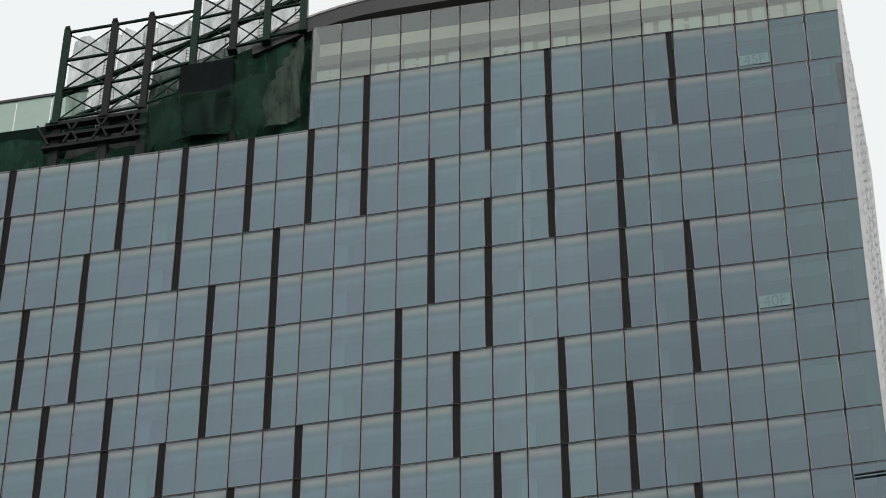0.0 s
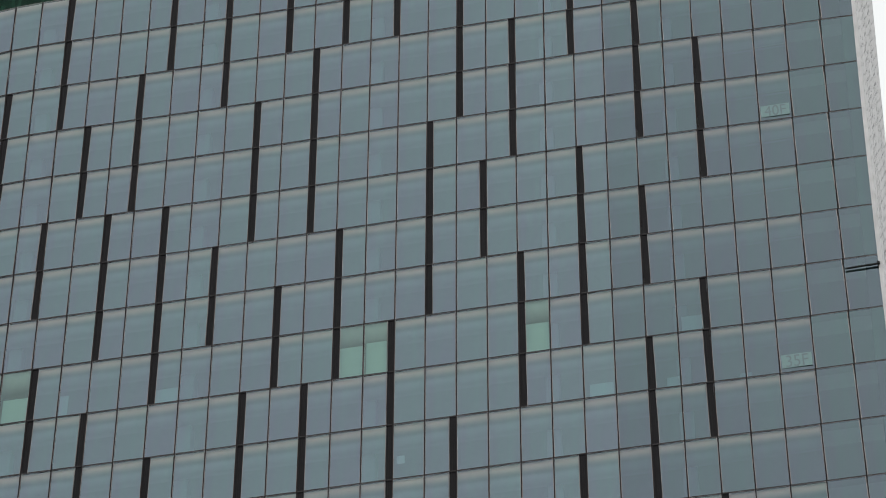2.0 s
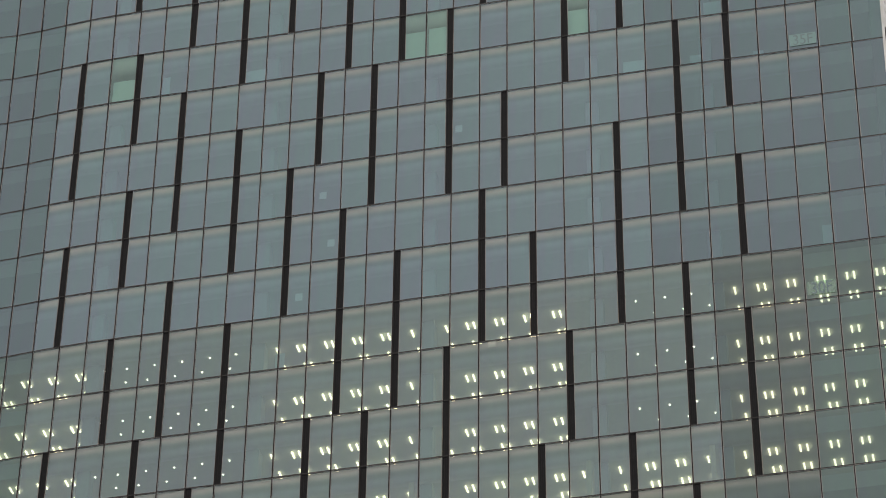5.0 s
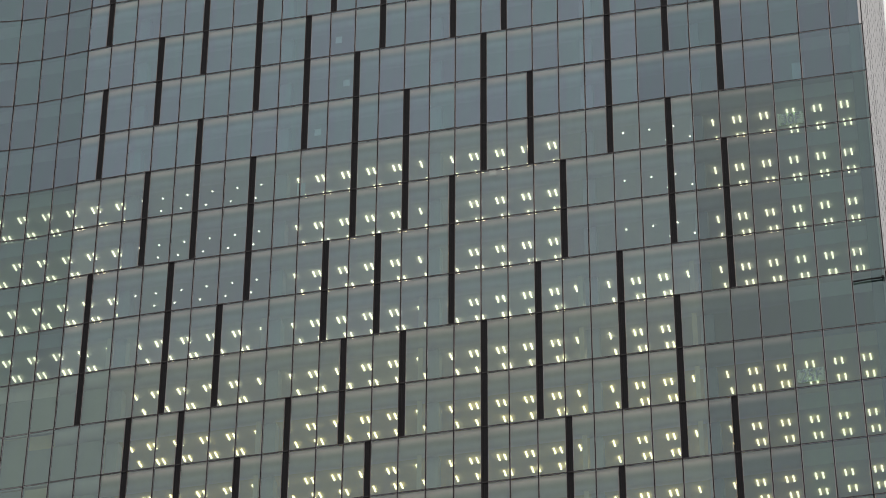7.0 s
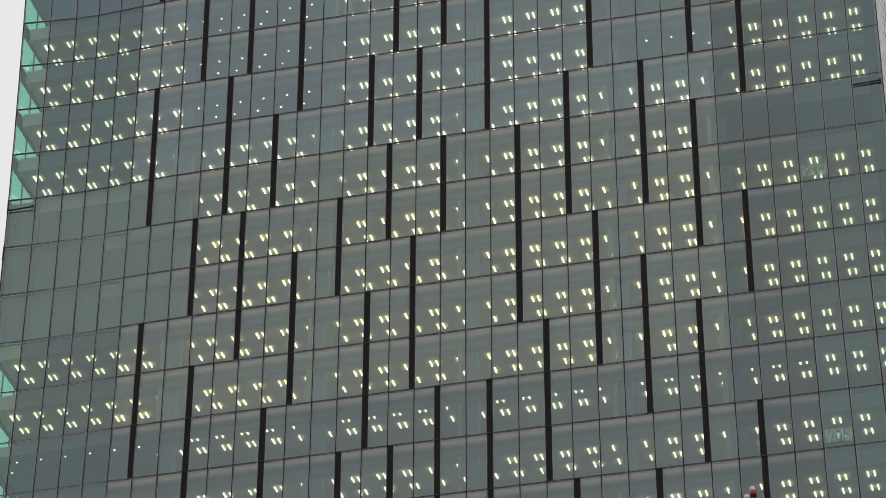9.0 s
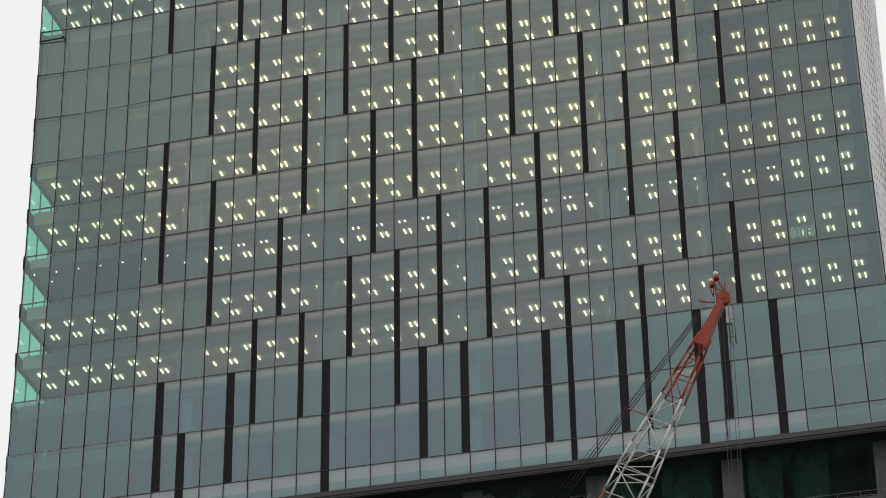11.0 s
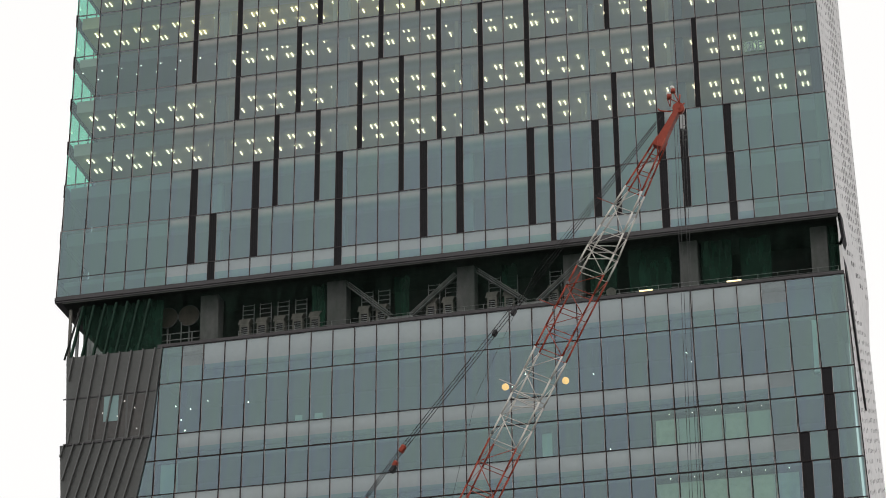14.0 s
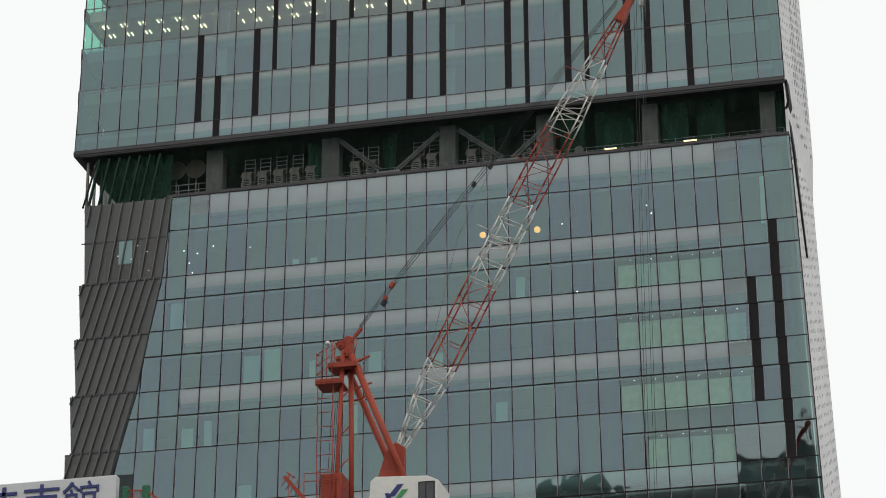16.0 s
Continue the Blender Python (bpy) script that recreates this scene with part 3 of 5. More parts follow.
    tagged(slab, "white board ceiling under a floor slab", "ceiling", kind="structure")
    # lamps
    zc = height(z1) - thick
    for n, one in LAMP_ROW:
        what = lit(k, n)
        x = across(n + (0.4 if k == 21 and n > 10 else 0.0), z1)
        if what == "lamp":
            one = one and not (k > 27 and n > 28)
            near, deep_in = (1.4, 3.2) if k == 21 else (1.9, 3.85)
            light_spots.append((x, near, zc, one))
            light_spots.append((x, deep_in, zc, one))
        elif what == "dots":
            dot_spots.append((x - 0.5, 1.7, zc))
            dot_spots.append((x + 0.45, 3.1, zc))


for k in range(16, 45):
    storey(k, COLUMNS)
storey(45, [c for c in COLUMNS if c <= 17])

# vertical mullions, one for each column line
for n in COLUMNS:
    b = bmesh.new()
    zt = 133.0 if n <= 17 else 123.2
    rows = []
    for i in range(25):
        z = -2.2 + (zt + 2.2) * i / 24
        p = spot(n, z)
        rows.append([b.verts.new((p.x + dx, p.y + dy, p.z)) for dx, dy in ((-0.034, -0.058), (0.034, -0.058), (0.034, 0.14), (-0.034, 0.14))])
    for lo, hi in zip(rows, rows[1:]):
        for i in range(4):
            b.faces.new((lo[i], lo[(i + 1) % 4], hi[(i + 1) % 4], hi[i]))
    b.faces.new(rows[-1])
    b.faces.new(rows[0][::-1])
    tagged(part("mullion", b, MULLION), "thin dark bronze mullion between glass panes", "mullion", "mullions of the tower", "structure")

# glass end wall at the near corner, green against the sky
for k in range(16, 45):
    z0, z1 = level(k), level(k + 1)
    b = bmesh.new()
    p = spot(COLUMNS[-1], z0)
    x = across(COLUMNS[-1], z0)
    box(b, x - 0.03, x + 0.02, 0.15, 6.9, height(z0) + 0.05, height(z1) - (1.2 if k > 16 else 0.3))
    w = part("window_end_%d" % k, b, GLASS_SIDE if k > 18 and k not in (24, 25, 26) else GLASS_DARK)
    tagged(w, "green-tinted end window at the building corner", "window", kind="structure")
    b = bmesh.new()
    box(b, x - 0.06, x + 0.05, 0.15, 6.9, height(z1) - (1.2 if k > 16 else 0.3), height(z1) + 0.05)
    for y in (2.4, 4.7, 6.9):
        box(b, x - 0.05, x + 0.04, y, y + 0.1, height(z0), height(z1))
    part("window_frame", b, MULLION, w)

# columns inside, near the glass
for n in PILLARS:
    b = bmesh.new()
    rows = []
    for i in range(13):
        z = -0.4 + 122 * i / 12
        x = across(n, z)
        rows.append([b.verts.new((x + dx, y, height(z))) for dx, y in ((-0.42, 0.95), (0.42, 0.95), (0.42, 1.75), (-0.42, 1.75))])
    for lo, hi in zip(rows, rows[1:]):
        for i in range(4):
            b.faces.new((lo[i], lo[(i + 1) % 4], hi[(i + 1) % 4], hi[i]))
    tagged(part("column", b, PILLAR), "blue-grey painted column behind the glass", "column", "columns of the tower", "structure")

# cream drapes beside the inner columns on the lit floors
b = bmesh.new()
for i in range(13):
    x = i * 0.05
    y = 0.05 * (i % 2)
    if i:
        b.faces.new((last[0], b.verts.new((x, y, 0)), b.verts.new((x, y, 1)), last[1]))
        b.verts.ensure_lookup_table()
        last = (b.verts[-2], b.verts[-1])
    else:
        last = (b.verts.new((x, y, 0)), b.verts.new((x, y, 1)))
DRAPE = mesh_of(b, "curtain", CURTAIN)
for k in range(19, 28):
    for n in (6.45, 10.5, 16.4, 22.35, 28.3):
        if (k * 7 + int(n * 10)) % 5 == 0:
            continue
        ob = new("curtain", DRAPE)
        ob.location = (across(n, level(k)), 0.55, height(level(k)) + 0.05)
        ob.scale = (0.55, 1, height(level(k + 1)) - height(level(k)) - 1.27)
        tagged(ob, "narrow cream curtain drawn beside an inner column", "curtain", "curtains of the office floors")

# ceiling lights: the lower floors one by one, the rest together
for i, (x, y, z, one) in enumerate(light_spots[:300]):
    ob = new("ceiling_light", LIGHT_ONE if one else LIGHT)
    ob.location = (x, y, z - 0.055)
    tagged(ob, "single lit warm white tube beside an inner column" if one else "pair of lit warm white tubes under an office ceiling", "ceiling light", "ceiling lights of the office floors")
b = bmesh.new()
for x, y, z, one in light_spots[300:]:
    for dx in ((0.0,) if one else (-0.22, 0.22)):
        bar(b, (x + dx, y - 0.32, z - 0.09), (x + dx, y + 0.32, z - 0.09), 0.066, sides=6)
tagged(part("ceiling_lights", b, LAMP), "rows of lit warm white tubes under the office ceilings", "ceiling lights", kind="stuff")
for x, y, z in dot_spots:
    ob = new("downlight", DOWNLIGHT)
    ob.location = (x, y, z - 0.01)
    tagged(ob, "small round lit downlight in an office ceiling", "downlight", "downlights of the office floors")


# ---------------- pale top storey and roof edge ----------------
TOPCOLS = [c for c in COLUMNS if c <= 17]
b = bmesh.new()
for a, c in zip(TOPCOLS, TOPCOLS[1:]):
    p, q = spot(a, 127.6), spot(c, 127.6)
    bar(b, p + Vector((0, 0.02, 0)), q + Vector((0, 0.02, 0)), 0.062, 0.13)
wall_top = tagged(part("wall_storey_46", b, MULLION), "clear glass top storey over beige rooms", "wall", kind="structure")
for r, l_ in zip(TOPCOLS, TOPCOLS[1:]):
    place("glass_pane", PANES["top"], wall_top, l_, r, 127.6, 133.0)
x0, x1 = across(17, 130), across(-0.3, 130)
b = bmesh.new()
box(b, x0, x1, 1.5, 1.8, height(127.6), height(133.0))
tagged(part("wall_top_room", b, paint("beige_board", (0.60, 0.59, 0.50), 0.85, 0, 1.2, 0.08, 0.03)), "beige boarded wall inside the top storey", "wall", kind="structure")
b = bmesh.new()
box(b, x0, x1, 0.45, 1.49, height(127.6) - 0.3, height(127.6) + 0.05)
tagged(part("floor_top", b, CARPET), "grey floor of the top storey", "floor", kind="structure")
b = bmesh.new()
box(b, x0, x1, 0.95, 1.3, height(130.3), height(131.2))
tagged(part("ceiling_beam", b, paint("grey_beam", (0.22, 0.22, 0.20), 0.8, 0, 2, 0.15, 0.05)), "grey downstand beam inside the top storey", "beam", kind="structure")
rnd = random.Random(11)
for i, (r, l_) in enumerate(zip(TOPCOLS, TOPCOLS[1:])):
    if i in (6, 7, 11, 15):
        continue
    xa, xb = across(l_ - 0.06, 128), across(r + 0.06, 128)
    z = height(127.6) + 0.06
    t = thing("wall_board", xa, 0.9, z, "upright white lining boards stored behind the top glass", "board", "boards in the top storey")
    for u0, u1 in ((0.0, 0.42 + rnd.uniform(-0.06, 0.1)), (0.55, 1.0)):
        b = bmesh.new()
        w = xb - xa
        box(b, u0 * w, u1 * w - 0.02, 0, 0.06, 0, 2.15 + rnd.uniform(-0.2, 0.15))
        part("panel", b, PAPER, t)
    if i % 3 == 1:
        b = bmesh.new()
        box(b, 0.5, 0.95, -0.03, -0.005, 1.5, 1.85)
        part("notice", b, paint("bright_notice", (0.8, 0.8, 0.8), 0.8, 0, 5, 0.03, 0), t, "small white notice")

# dark curved roof fascia with a light capping and a low glass rail
b, cap = bmesh.new(), bmesh.new()
prev = None
for i in range(26):
    f = i / 25
    x = -36.5 + f * 38.0
    y = 0.9 - 2.0 * math.sin(math.pi * min(1, f * 1.2)) * 0.35
    z = 257.0 + 2.2 * math.sin(min(1, f * 4.2) * math.pi / 2) - 0.9 * f
    ring = [(x, y, z - 1.5), (x, y, z), (x, y + 3.0, z), (x, y + 3.0, z - 1.5)]
    lip = [(x, y - 0.05, z + 0.004), (x, y - 0.05, z + 0.22), (x, y + 0.3, z + 0.22), (x, y + 0.3, z + 0.004)]
    if prev:
        for (pa, ca, bb) in ((prev[0], ring, b), (prev[1], lip, cap)):
            for j in range(4):
                k = (j + 1) % 4
                bb.faces.new([bb.verts.new(v) for v in (pa[j], ca[j], ca[k], pa[k])])
    prev = (ring, lip)
tagged(part("roof_fascia", b, FASCIA), "dark grey metal roof fascia rising in a curve", "fascia", kind="structure")
tagged(part("roof_capping", cap, ALU), "pale metal capping along the roof fascia", "capping", kind="structure")
b = bmesh.new()
box(b, across(17, 131), across(-0.4, 131), 2.0, 14.5, height(133.0) - 0.2, height(133.0) + 0.2)
tagged(part("roof_slab", b, CONCRETE), "grey concrete roof slab", "roof", kind="structure")
b = bmesh.new()
box(b, across(35.2, 123), across(17.05, 123), 0.3, 14.5, height(123.2) - 0.6, height(123.2) - 0.1)
tagged(part("roof_terrace", b, CONCRETE), "grey concrete terrace at the roof step", "roof", kind="structure")
b = bmesh.new()
edge = ((-68, 252.6), (-57.5, 252.6), (-52, 252.5), (-46, 252.4), (-43.4, 252.9), (-40.4, 255.8), (-37.6, 257.4), (-33.6, 259.0), (-32.4, 259.2))
for (xa, za_), (xb, zb_) in zip(edge, edge[1:]):
    vs = [b.verts.new(v) for y in (2.0, 2.4) for v in ((xa, y, 245.5), (xb, y, 245.5), (xb, y, zb_), (xa, y, za_))]
    for q in ((0, 1, 2, 3), (7, 6, 5, 4), (3, 2, 6, 7), (0, 4, 5, 1), (0, 3, 7, 4), (1, 5, 6, 2)):
        b.faces.new([vs[i] for i in q])
tagged(part("wall_terrace", b, paint("green_black_sheeting", (0.006, 0.015, 0.011), 0.9, 0.0, 0.8, 0.5, 0.3, shine=0.05)), "dark unfinished wall behind the roof terrace", "wall", kind="structure")
b = bmesh.new()
box(b, -32.3, -32.0, 0.35, 9.0, 245.6, 256.5)
tagged(part("wall_terrace_end", b, CONCRETE), "grey end wall beside the roof terrace", "wall", kind="structure")

# glass balustrade on the rear roof
bal = thing("roof_balustrade", -66, 8.0, 259.0, "pale glass balustrade with a dark top rail on the roof", "balustrade")
for i in range(6):
    b = bmesh.new()
    box(b, i * 2.6 + 0.03, i * 2.6 + 2.57, 0, 0.03, 0.0, 4.6)
    part("glass_panel", b, paint("pale_glass_panel", (0.42, 0.55, 0.47), 0.2, 0, 1, 0.08, 0.0), bal)
b = bmesh.new()
box(b, 0, 15.6, -0.1, 0.15, 4.6, 4.85)
part("top_rail", b, FASCIA, bal)
b = bmesh.new()
box(b, 0, 15.6, -0.3, 0.8, -13.75, 0.0)
part("kerb", b, DARKROOM, bal)

# ---------------- scaffold tower and nets on the roof ----------------
scaf = thing("roof_scaffold", -49.6, 0.6, 246.0, "dark green steel scaffold frame hung with thin net on the roof", "scaffold")
POSTS = [0.0, 3.35, 5.95, 9.1, 11.8, 14.1, 16.6]
HEADS = [14.9, 15.0, 15.1, 17.0, 18.5, 20.0, 20.5]
FEET = [4.9, 4.9, 5.2, 8.2, 10.0, 10.5, 11.0]
for i, (x, h, f0) in enumerate(zip(POSTS, HEADS, FEET)):
    b = bmesh.new()
    box(b, x - 0.22, x + 0.22, -0.2, 0.2, f0, h)
    box(b, x - 0.30, x + 0.30, -0.28, 0.28, f0 - 0.3, f0)
    box(b, x - 0.16, x + 0.16, -0.25, 0.25, h, h + 0.22)
    part("post", b, GREENSTEEL if i not in (1, 2, 4) else BLACKSTEEL, scaf)
for i in range(len(POSTS) - 1):
    xa, xb = POSTS[i], POSTS[i + 1]
    lo, hi = max(FEET[i], 4.9), HEADS[i] - 0.2
    bays = 3
    for j in range(bays + 1):
        z = lo + 0.3 + (hi - lo - 0.3) * j / bays
        b = bmesh.new()
        bar(b, (xa, 0, z), (xb, 0, z + (FEET[i + 1] - FEET[i]) * (1 - j / bays) * 0.3 + 0.1), 0.16, 0.16)
        part("rail", b, GREENSTEEL, scaf)
    for j in range(bays):
        z0_, z1_ = lo + 0.3 + (hi - lo - 0.3) * j / bays, lo + 0.3 + (hi - lo - 0.3) * (j + 1) / bays
        for p, q in (((xa, 0.1, z0_), (xb, 0.1, z1_)), ((xb, 0.15, z0_), (xa, 0.15, z1_))):
            b = bmesh.new()
            bar(b, p, q, 0.10 if (i + j) % 2 else 0.07, 0.08)
            part("brace", b, GREENSTEEL, scaf)
    # ladder
    b = bmesh.new()
    xm = xb - 0.85
    for dx in (0, 0.45):
        bar(b, (xm + dx, 0.9, lo), (xm + dx + 0.1, 0.9, hi), 0.045, 0.045)
    for j in range(int((hi - lo) / 0.36)):
        z = lo + 0.2 + j * 0.36
        bar(b, (xm, 0.9, z), (xm + 0.5, 0.9, z), 0.035, 0.035)
    part("ladder", b, GALV, scaf, "thin grey steel ladder")
    # hung net
    b = bmesh.new()
    g = [[b.verts.new((xa + (xb - xa) * u / 6, 1.3 + 0.25 * math.sin(u * 2.1 + w * 1.3 + i), lo + (hi + 0.9 - lo) * w / 6 - (0.3 if u == 3 else 0))) for w in range(7)] for u in range(7)]
    for u in range(6):
        for w in range(6):
            b.faces.new((g[u][w], g[u + 1][w], g[u + 1][w + 1], g[u][w + 1]))
    part("net", b, NET_THIN, scaf, "thin pale green net")
# long raking beams
for p, q, w in (((0.0, 0.4, 8.3), (16.4, 0.4, 15.25), 0.30), ((1.25, 0.4, 5.8), (8.6, 0.4, 8.7), 0.22)):
    b = bmesh.new()
    bar(b, p, q, w, w)
    part("raker", b, GREENSTEEL, scaf)

deck = thing("roof_platform", -49.8, 0.4, 246.0, "black steel work platform with a trussed edge on the roof", "platform")
for z, d in ((4.75, 0.35), (3.5, 0.3), (2.4, 0.3)):
    b = bmesh.new()
    box(b, -0.4, 6.6, 0, 0.45, z - d, z)
    part("beam", b, BLACKSTEEL, deck)
b = bmesh.new()
box(b, -0.2, 6.5, 1.2, 1.4, 2.2, 4.7)
part("back_panel", b, PLANTGREY, deck, "grey back panel")
for i in range(7):
    b = bmesh.new()
    bar(b, (i * 1.0, -0.02, 2.4), (i * 1.0 + 0.9, -0.02, 4.5) if i % 2 else (i * 1.0 - 0.9, -0.02, 4.5), 0.14, 0.14)
    part("strut", b, BLACKSTEEL, deck)
for x in (0.3, 3.6, 6.2):
    b = bmesh.new()
    box(b, x - 0.3, x + 0.3, 0.3, 0.9, -0.2, 4.5)
    part("pier", b, BLACKSTEEL, deck)
b = bmesh.new()
box(b, 0.5, 8.0, 4.2, 4.4, 0.2, 2.0)
part("cabin_wall", b, GALV, deck, "grey sheet metal cabin wall")
b = bmesh.new()
box(b, 6.3, 8.4, 2.4, 2.8, -0.2, 3.0)
part("duct", b, UNIT, deck, "pale sheet metal duct")

# heavy dark nets draped round the open corner
mass = thing("roof_net", -42.5, 0.5, 246.0, "dark green scaffold net draped in folds over the open corner", "net")


def drape(ax, bx, lo_a, lo_b, hi_a, hi_b, y, mat, label="", waves=7, amp=0.22, seed=0):
    b = bmesh.new()
    nu, nw = 34, 14
    g = []
    for u in range(nu + 1):
        f = u / nu
        col = []
        for w in range(nw + 1):
            h = w / nw
            lo, hi = lo_a + (lo_b - lo_a) * f, hi_a + (hi_b - hi_a) * f
            hi += 0.18 * math.sin(f * 9 + seed) + 0.08 * math.sin(f * 31 + seed)
            col.append(b.verts.new((ax + (bx - ax) * f + 0.12 * math.sin(h * 7 + u), y + amp * math.sin(f * waves * 2 + h * 2 + seed) * (1 - 0.6 * h), lo + (hi - lo) * h)))
        g.append(col)
    for u in range(nu):
        for w in range(nw):
            b.faces.new((g[u][w], g[u + 1][w], g[u + 1][w + 1], g[u][w + 1])).smooth = True
    return part("drape", b, mat, mass, label)


drape(-0.9, 10.1, 0.1, 0.2, 9.3, 13.0, 0.6, NET, waves=9, seed=1)
# added sheet in front: lightens the dark lower part like haze
drape(-0.9, 7.6, 0.1, 0.2, 4.4, 5.6, -0.8, NET_VEIL, waves=6, amp=0.15, seed=12)
drape(-24, -6.5, -0.2, 0.0, 5.2, 4.4, 0.9, NET, waves=12, seed=2)
drape(7.2, 9.6, 0.9, 1.6, 5.2, 10.4, 0.0, NET_PALE, "pale torn dust sheet", waves=3, amp=0.16, seed=4)
b = bmesh.new()
box(b, 1.35, 5.0, -0.5, 0.3, 4.9, 8.4)
# lower box is a filler, added only to darken the net below the cabin
box(b, 1.7, 5.2, -0.1, 0.3, 1.6, 4.85)
part("black_cabin", bevelled(b, 0.12), paint("black_tarpaulin", (0.010, 0.013, 0.013), 0.9, 0, 2, 0.4, 0.2, shine=0.04), mass, "black steel cabin in the net, with a dark filler box below")
drape(-5.8, 0.2, 5.2, 5.2, 5.9, 8.2, 0.9, NET_HALF, waves=4, amp=0.15, seed=7)
drape(-7.5, -0.4, 0.0, 0.0, 1.6, 1.9, 0.5, NET, waves=7, amp=0.2, seed=9)
b = bmesh.new()
box(b, 4.9, 5.25, 0.2, 0.5, 0.0, 3.2)
part("prop", b, BLACKSTEEL, mass)

# window-cleaning rail brackets at the corners
for n0, n1, z in ((0.67, -0.43, 87.0), (0.67, -0.43, 43.1), (35.27, 34.13, 42.95)):
    t = thing("facade_bracket", across(n0, z), min(dent(n0, z), dent(n1, z)) - 0.06, height(z), "black horizontal steel arm on the glass corner", "bracket", "brackets on the facade")
    L = across(n1, z) - across(n0, z)
    b = bmesh.new()
    bar(b, (0, -0.10, 0), (L, -0.10, 0.05), 0.07, 0.10)
    part("arm", b, BLACKSTEEL, t)
    b = bmesh.new()
    disc(b, (L - 0.1, -0.14, 0.05), 0.10, 0.14, 10)
    box(b, L - 0.15, L - 0.05, -0.05, 0.05, 0.06, 0.22)
    part("knuckle", b, BLACKSTEEL, t)

# ---------------- floor numbers on the glass ----------------
for k in (45, 40, 35, 30, 25, 20):
    z = level(k)
    xa, xb = across(2.90, z), across(1.93, z)
    w, h = xb - xa, 1.02
    hz = height(z) + 0.33
    t = thing("floor_number", xa, dent(2.4, z) - 0.05, hz, "pale film square with the floor number on the glass", "sign", "floor numbers on the glass")
    b = bmesh.new()
    box(b, 0.03, w - 0.03, 0, 0.008, 0.0, h)
    part("film", b, STICKER if k > 30 else glazing("film_%d" % k, (0.62, 0.72, 0.62), (0.8, 0.95, 0.92), (0.8, 0.95, 0.92), 0.17), t)
    cu = bpy.data.curves.new("number", 'FONT')
    cu.body, cu.size, cu.extrude, cu.align_x = "%dF" % k, 1.30, 0.0015, 'CENTER'
    cu.materials.append(STENCIL)
    ob = new("number", cu)
    ob.parent = t
    ob.matrix_basis = pose(w / 2, -0.004, 0.06, 90, 0, 0) @ Matrix.Diagonal((0.72, 1.0, 1.0, 1.0))

# ---------------- blinds and papers behind single panes ----------------
for n, k, drop, wide in ((16.45, 36, 0.95, 1.0), (15.55, 36, 1.0, 0.84), (27.5, 36, 0.8, 1.0), (10.42, 36, 0.9, 0.78), (5.5, 36, 0.5, 0.8), (8.45, 35, 0.45, 0.8),
                         (22.5, 36, 0.5, 0.9), (6.2, 35, 0.35, 0.5), (25.9, 36, 0.7, 0.3), (8.5, 44, 0.0, 0.5), (4.0, 35, 0.2, 0.4), (21.0, 30, 0.5, 0.35), (2.0, 31, 0.6, 0.5)):
    if not drop:
        continue
    z0, z1 = height(level(k)) + 0.06, height(level(k + 1)) - 1.3
    t = thing("roller_blind", across(n, level(k)) - 0.9 * wide, 0.35, z0, "pale green roller blind partly lowered behind the glass", "blind", "blinds behind the glass")
    b = bmesh.new()
    box(b, 0, 1.75 * wide, 0, 0.012, 0.03, (z1 - z0) * drop)
    part("cloth", b, BLIND, t)
    b = bmesh.new()
    bar(b, (0, 0.006, 0.02), (1.75 * wide, 0.006, 0.02), 0.02, sides=8)
    part("bottom_bar", b, ALU, t)
for k in (24, 25, 26):
    for n in range(28, 36):
        z0, z1 = height(level(k)) + 0.06, height(level(k + 1)) - (0.1 if n > 30 else 1.22)
        xa, xb = across(min(n + 0.995, 35.25), level(k)), across(n + 0.005, level(k))
        t = thing("roller_blind", xa, 0.35 + max(dent(n, level(k)), dent(n + 1, level(k))), z0, "beige roller blind fully lowered behind the glass", "blind", "lowered blinds of three floors")
        b = bmesh.new()
        box(b, 0, xb - xa, 0, 0.012, 0.03, z1 - z0)
        part("cloth", b, BLIND_BEIGE, t)
        b = bmesh.new()
        bar(b, (0, 0.006, 0.02), (xb - xa, 0.006, 0.02), 0.02, sides=8)
        part("bottom_bar", b, ALU, t)
for n, z in ((19.66, 71.9), (19.3, 67.5), (14.75, 76.3), (20.38, 63.1), (13.55, 57.0)):
    b = bmesh.new()
    box(b, -0.24, 0.24, -0.004, 0.0, -0.3, 0.3)
    ob = part("paper_notice", b, PAPER)
    ob.location = (across(n, z), 0.02 + dent(n, z), height(z))
    tagged(ob, "small square white paper stuck to the glass", "notice", "papers on the glass")


# ---------------- open plant storey ----------------
# soffit and its dark edge profile
b = bmesh.new()
pl, pr = across(35.35, -2.4), across(-0.50, -2.4)
for z0, z1, y0 in ((122.42, 122.74, -0.10), (122.26, 122.416, -0.02)):
    box(b, pl, pr - 0.02, y0, 7.0, z0, z1)
tagged(part("soffit_edge", b, FASCIA), "stepped dark metal edge along the soffit", "fascia", kind="structure")
# soffit and back wall: the recess shade is in their base colour
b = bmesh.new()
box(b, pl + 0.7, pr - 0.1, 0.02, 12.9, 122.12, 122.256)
tagged(part("soffit", b, DARKROOM), "soffit over the open plant storey, coloured near-black for its shade", "ceiling", kind="structure")
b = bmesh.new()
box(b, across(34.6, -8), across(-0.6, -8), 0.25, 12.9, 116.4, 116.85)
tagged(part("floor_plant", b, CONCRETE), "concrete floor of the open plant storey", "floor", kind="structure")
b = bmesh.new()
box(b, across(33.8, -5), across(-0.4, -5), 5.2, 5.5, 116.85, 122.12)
tagged(part("wall_plant", b, DARKROOM), "back wall of the plant storey, coloured near-black for its shade", "wall", kind="structure")
b = bmesh.new()
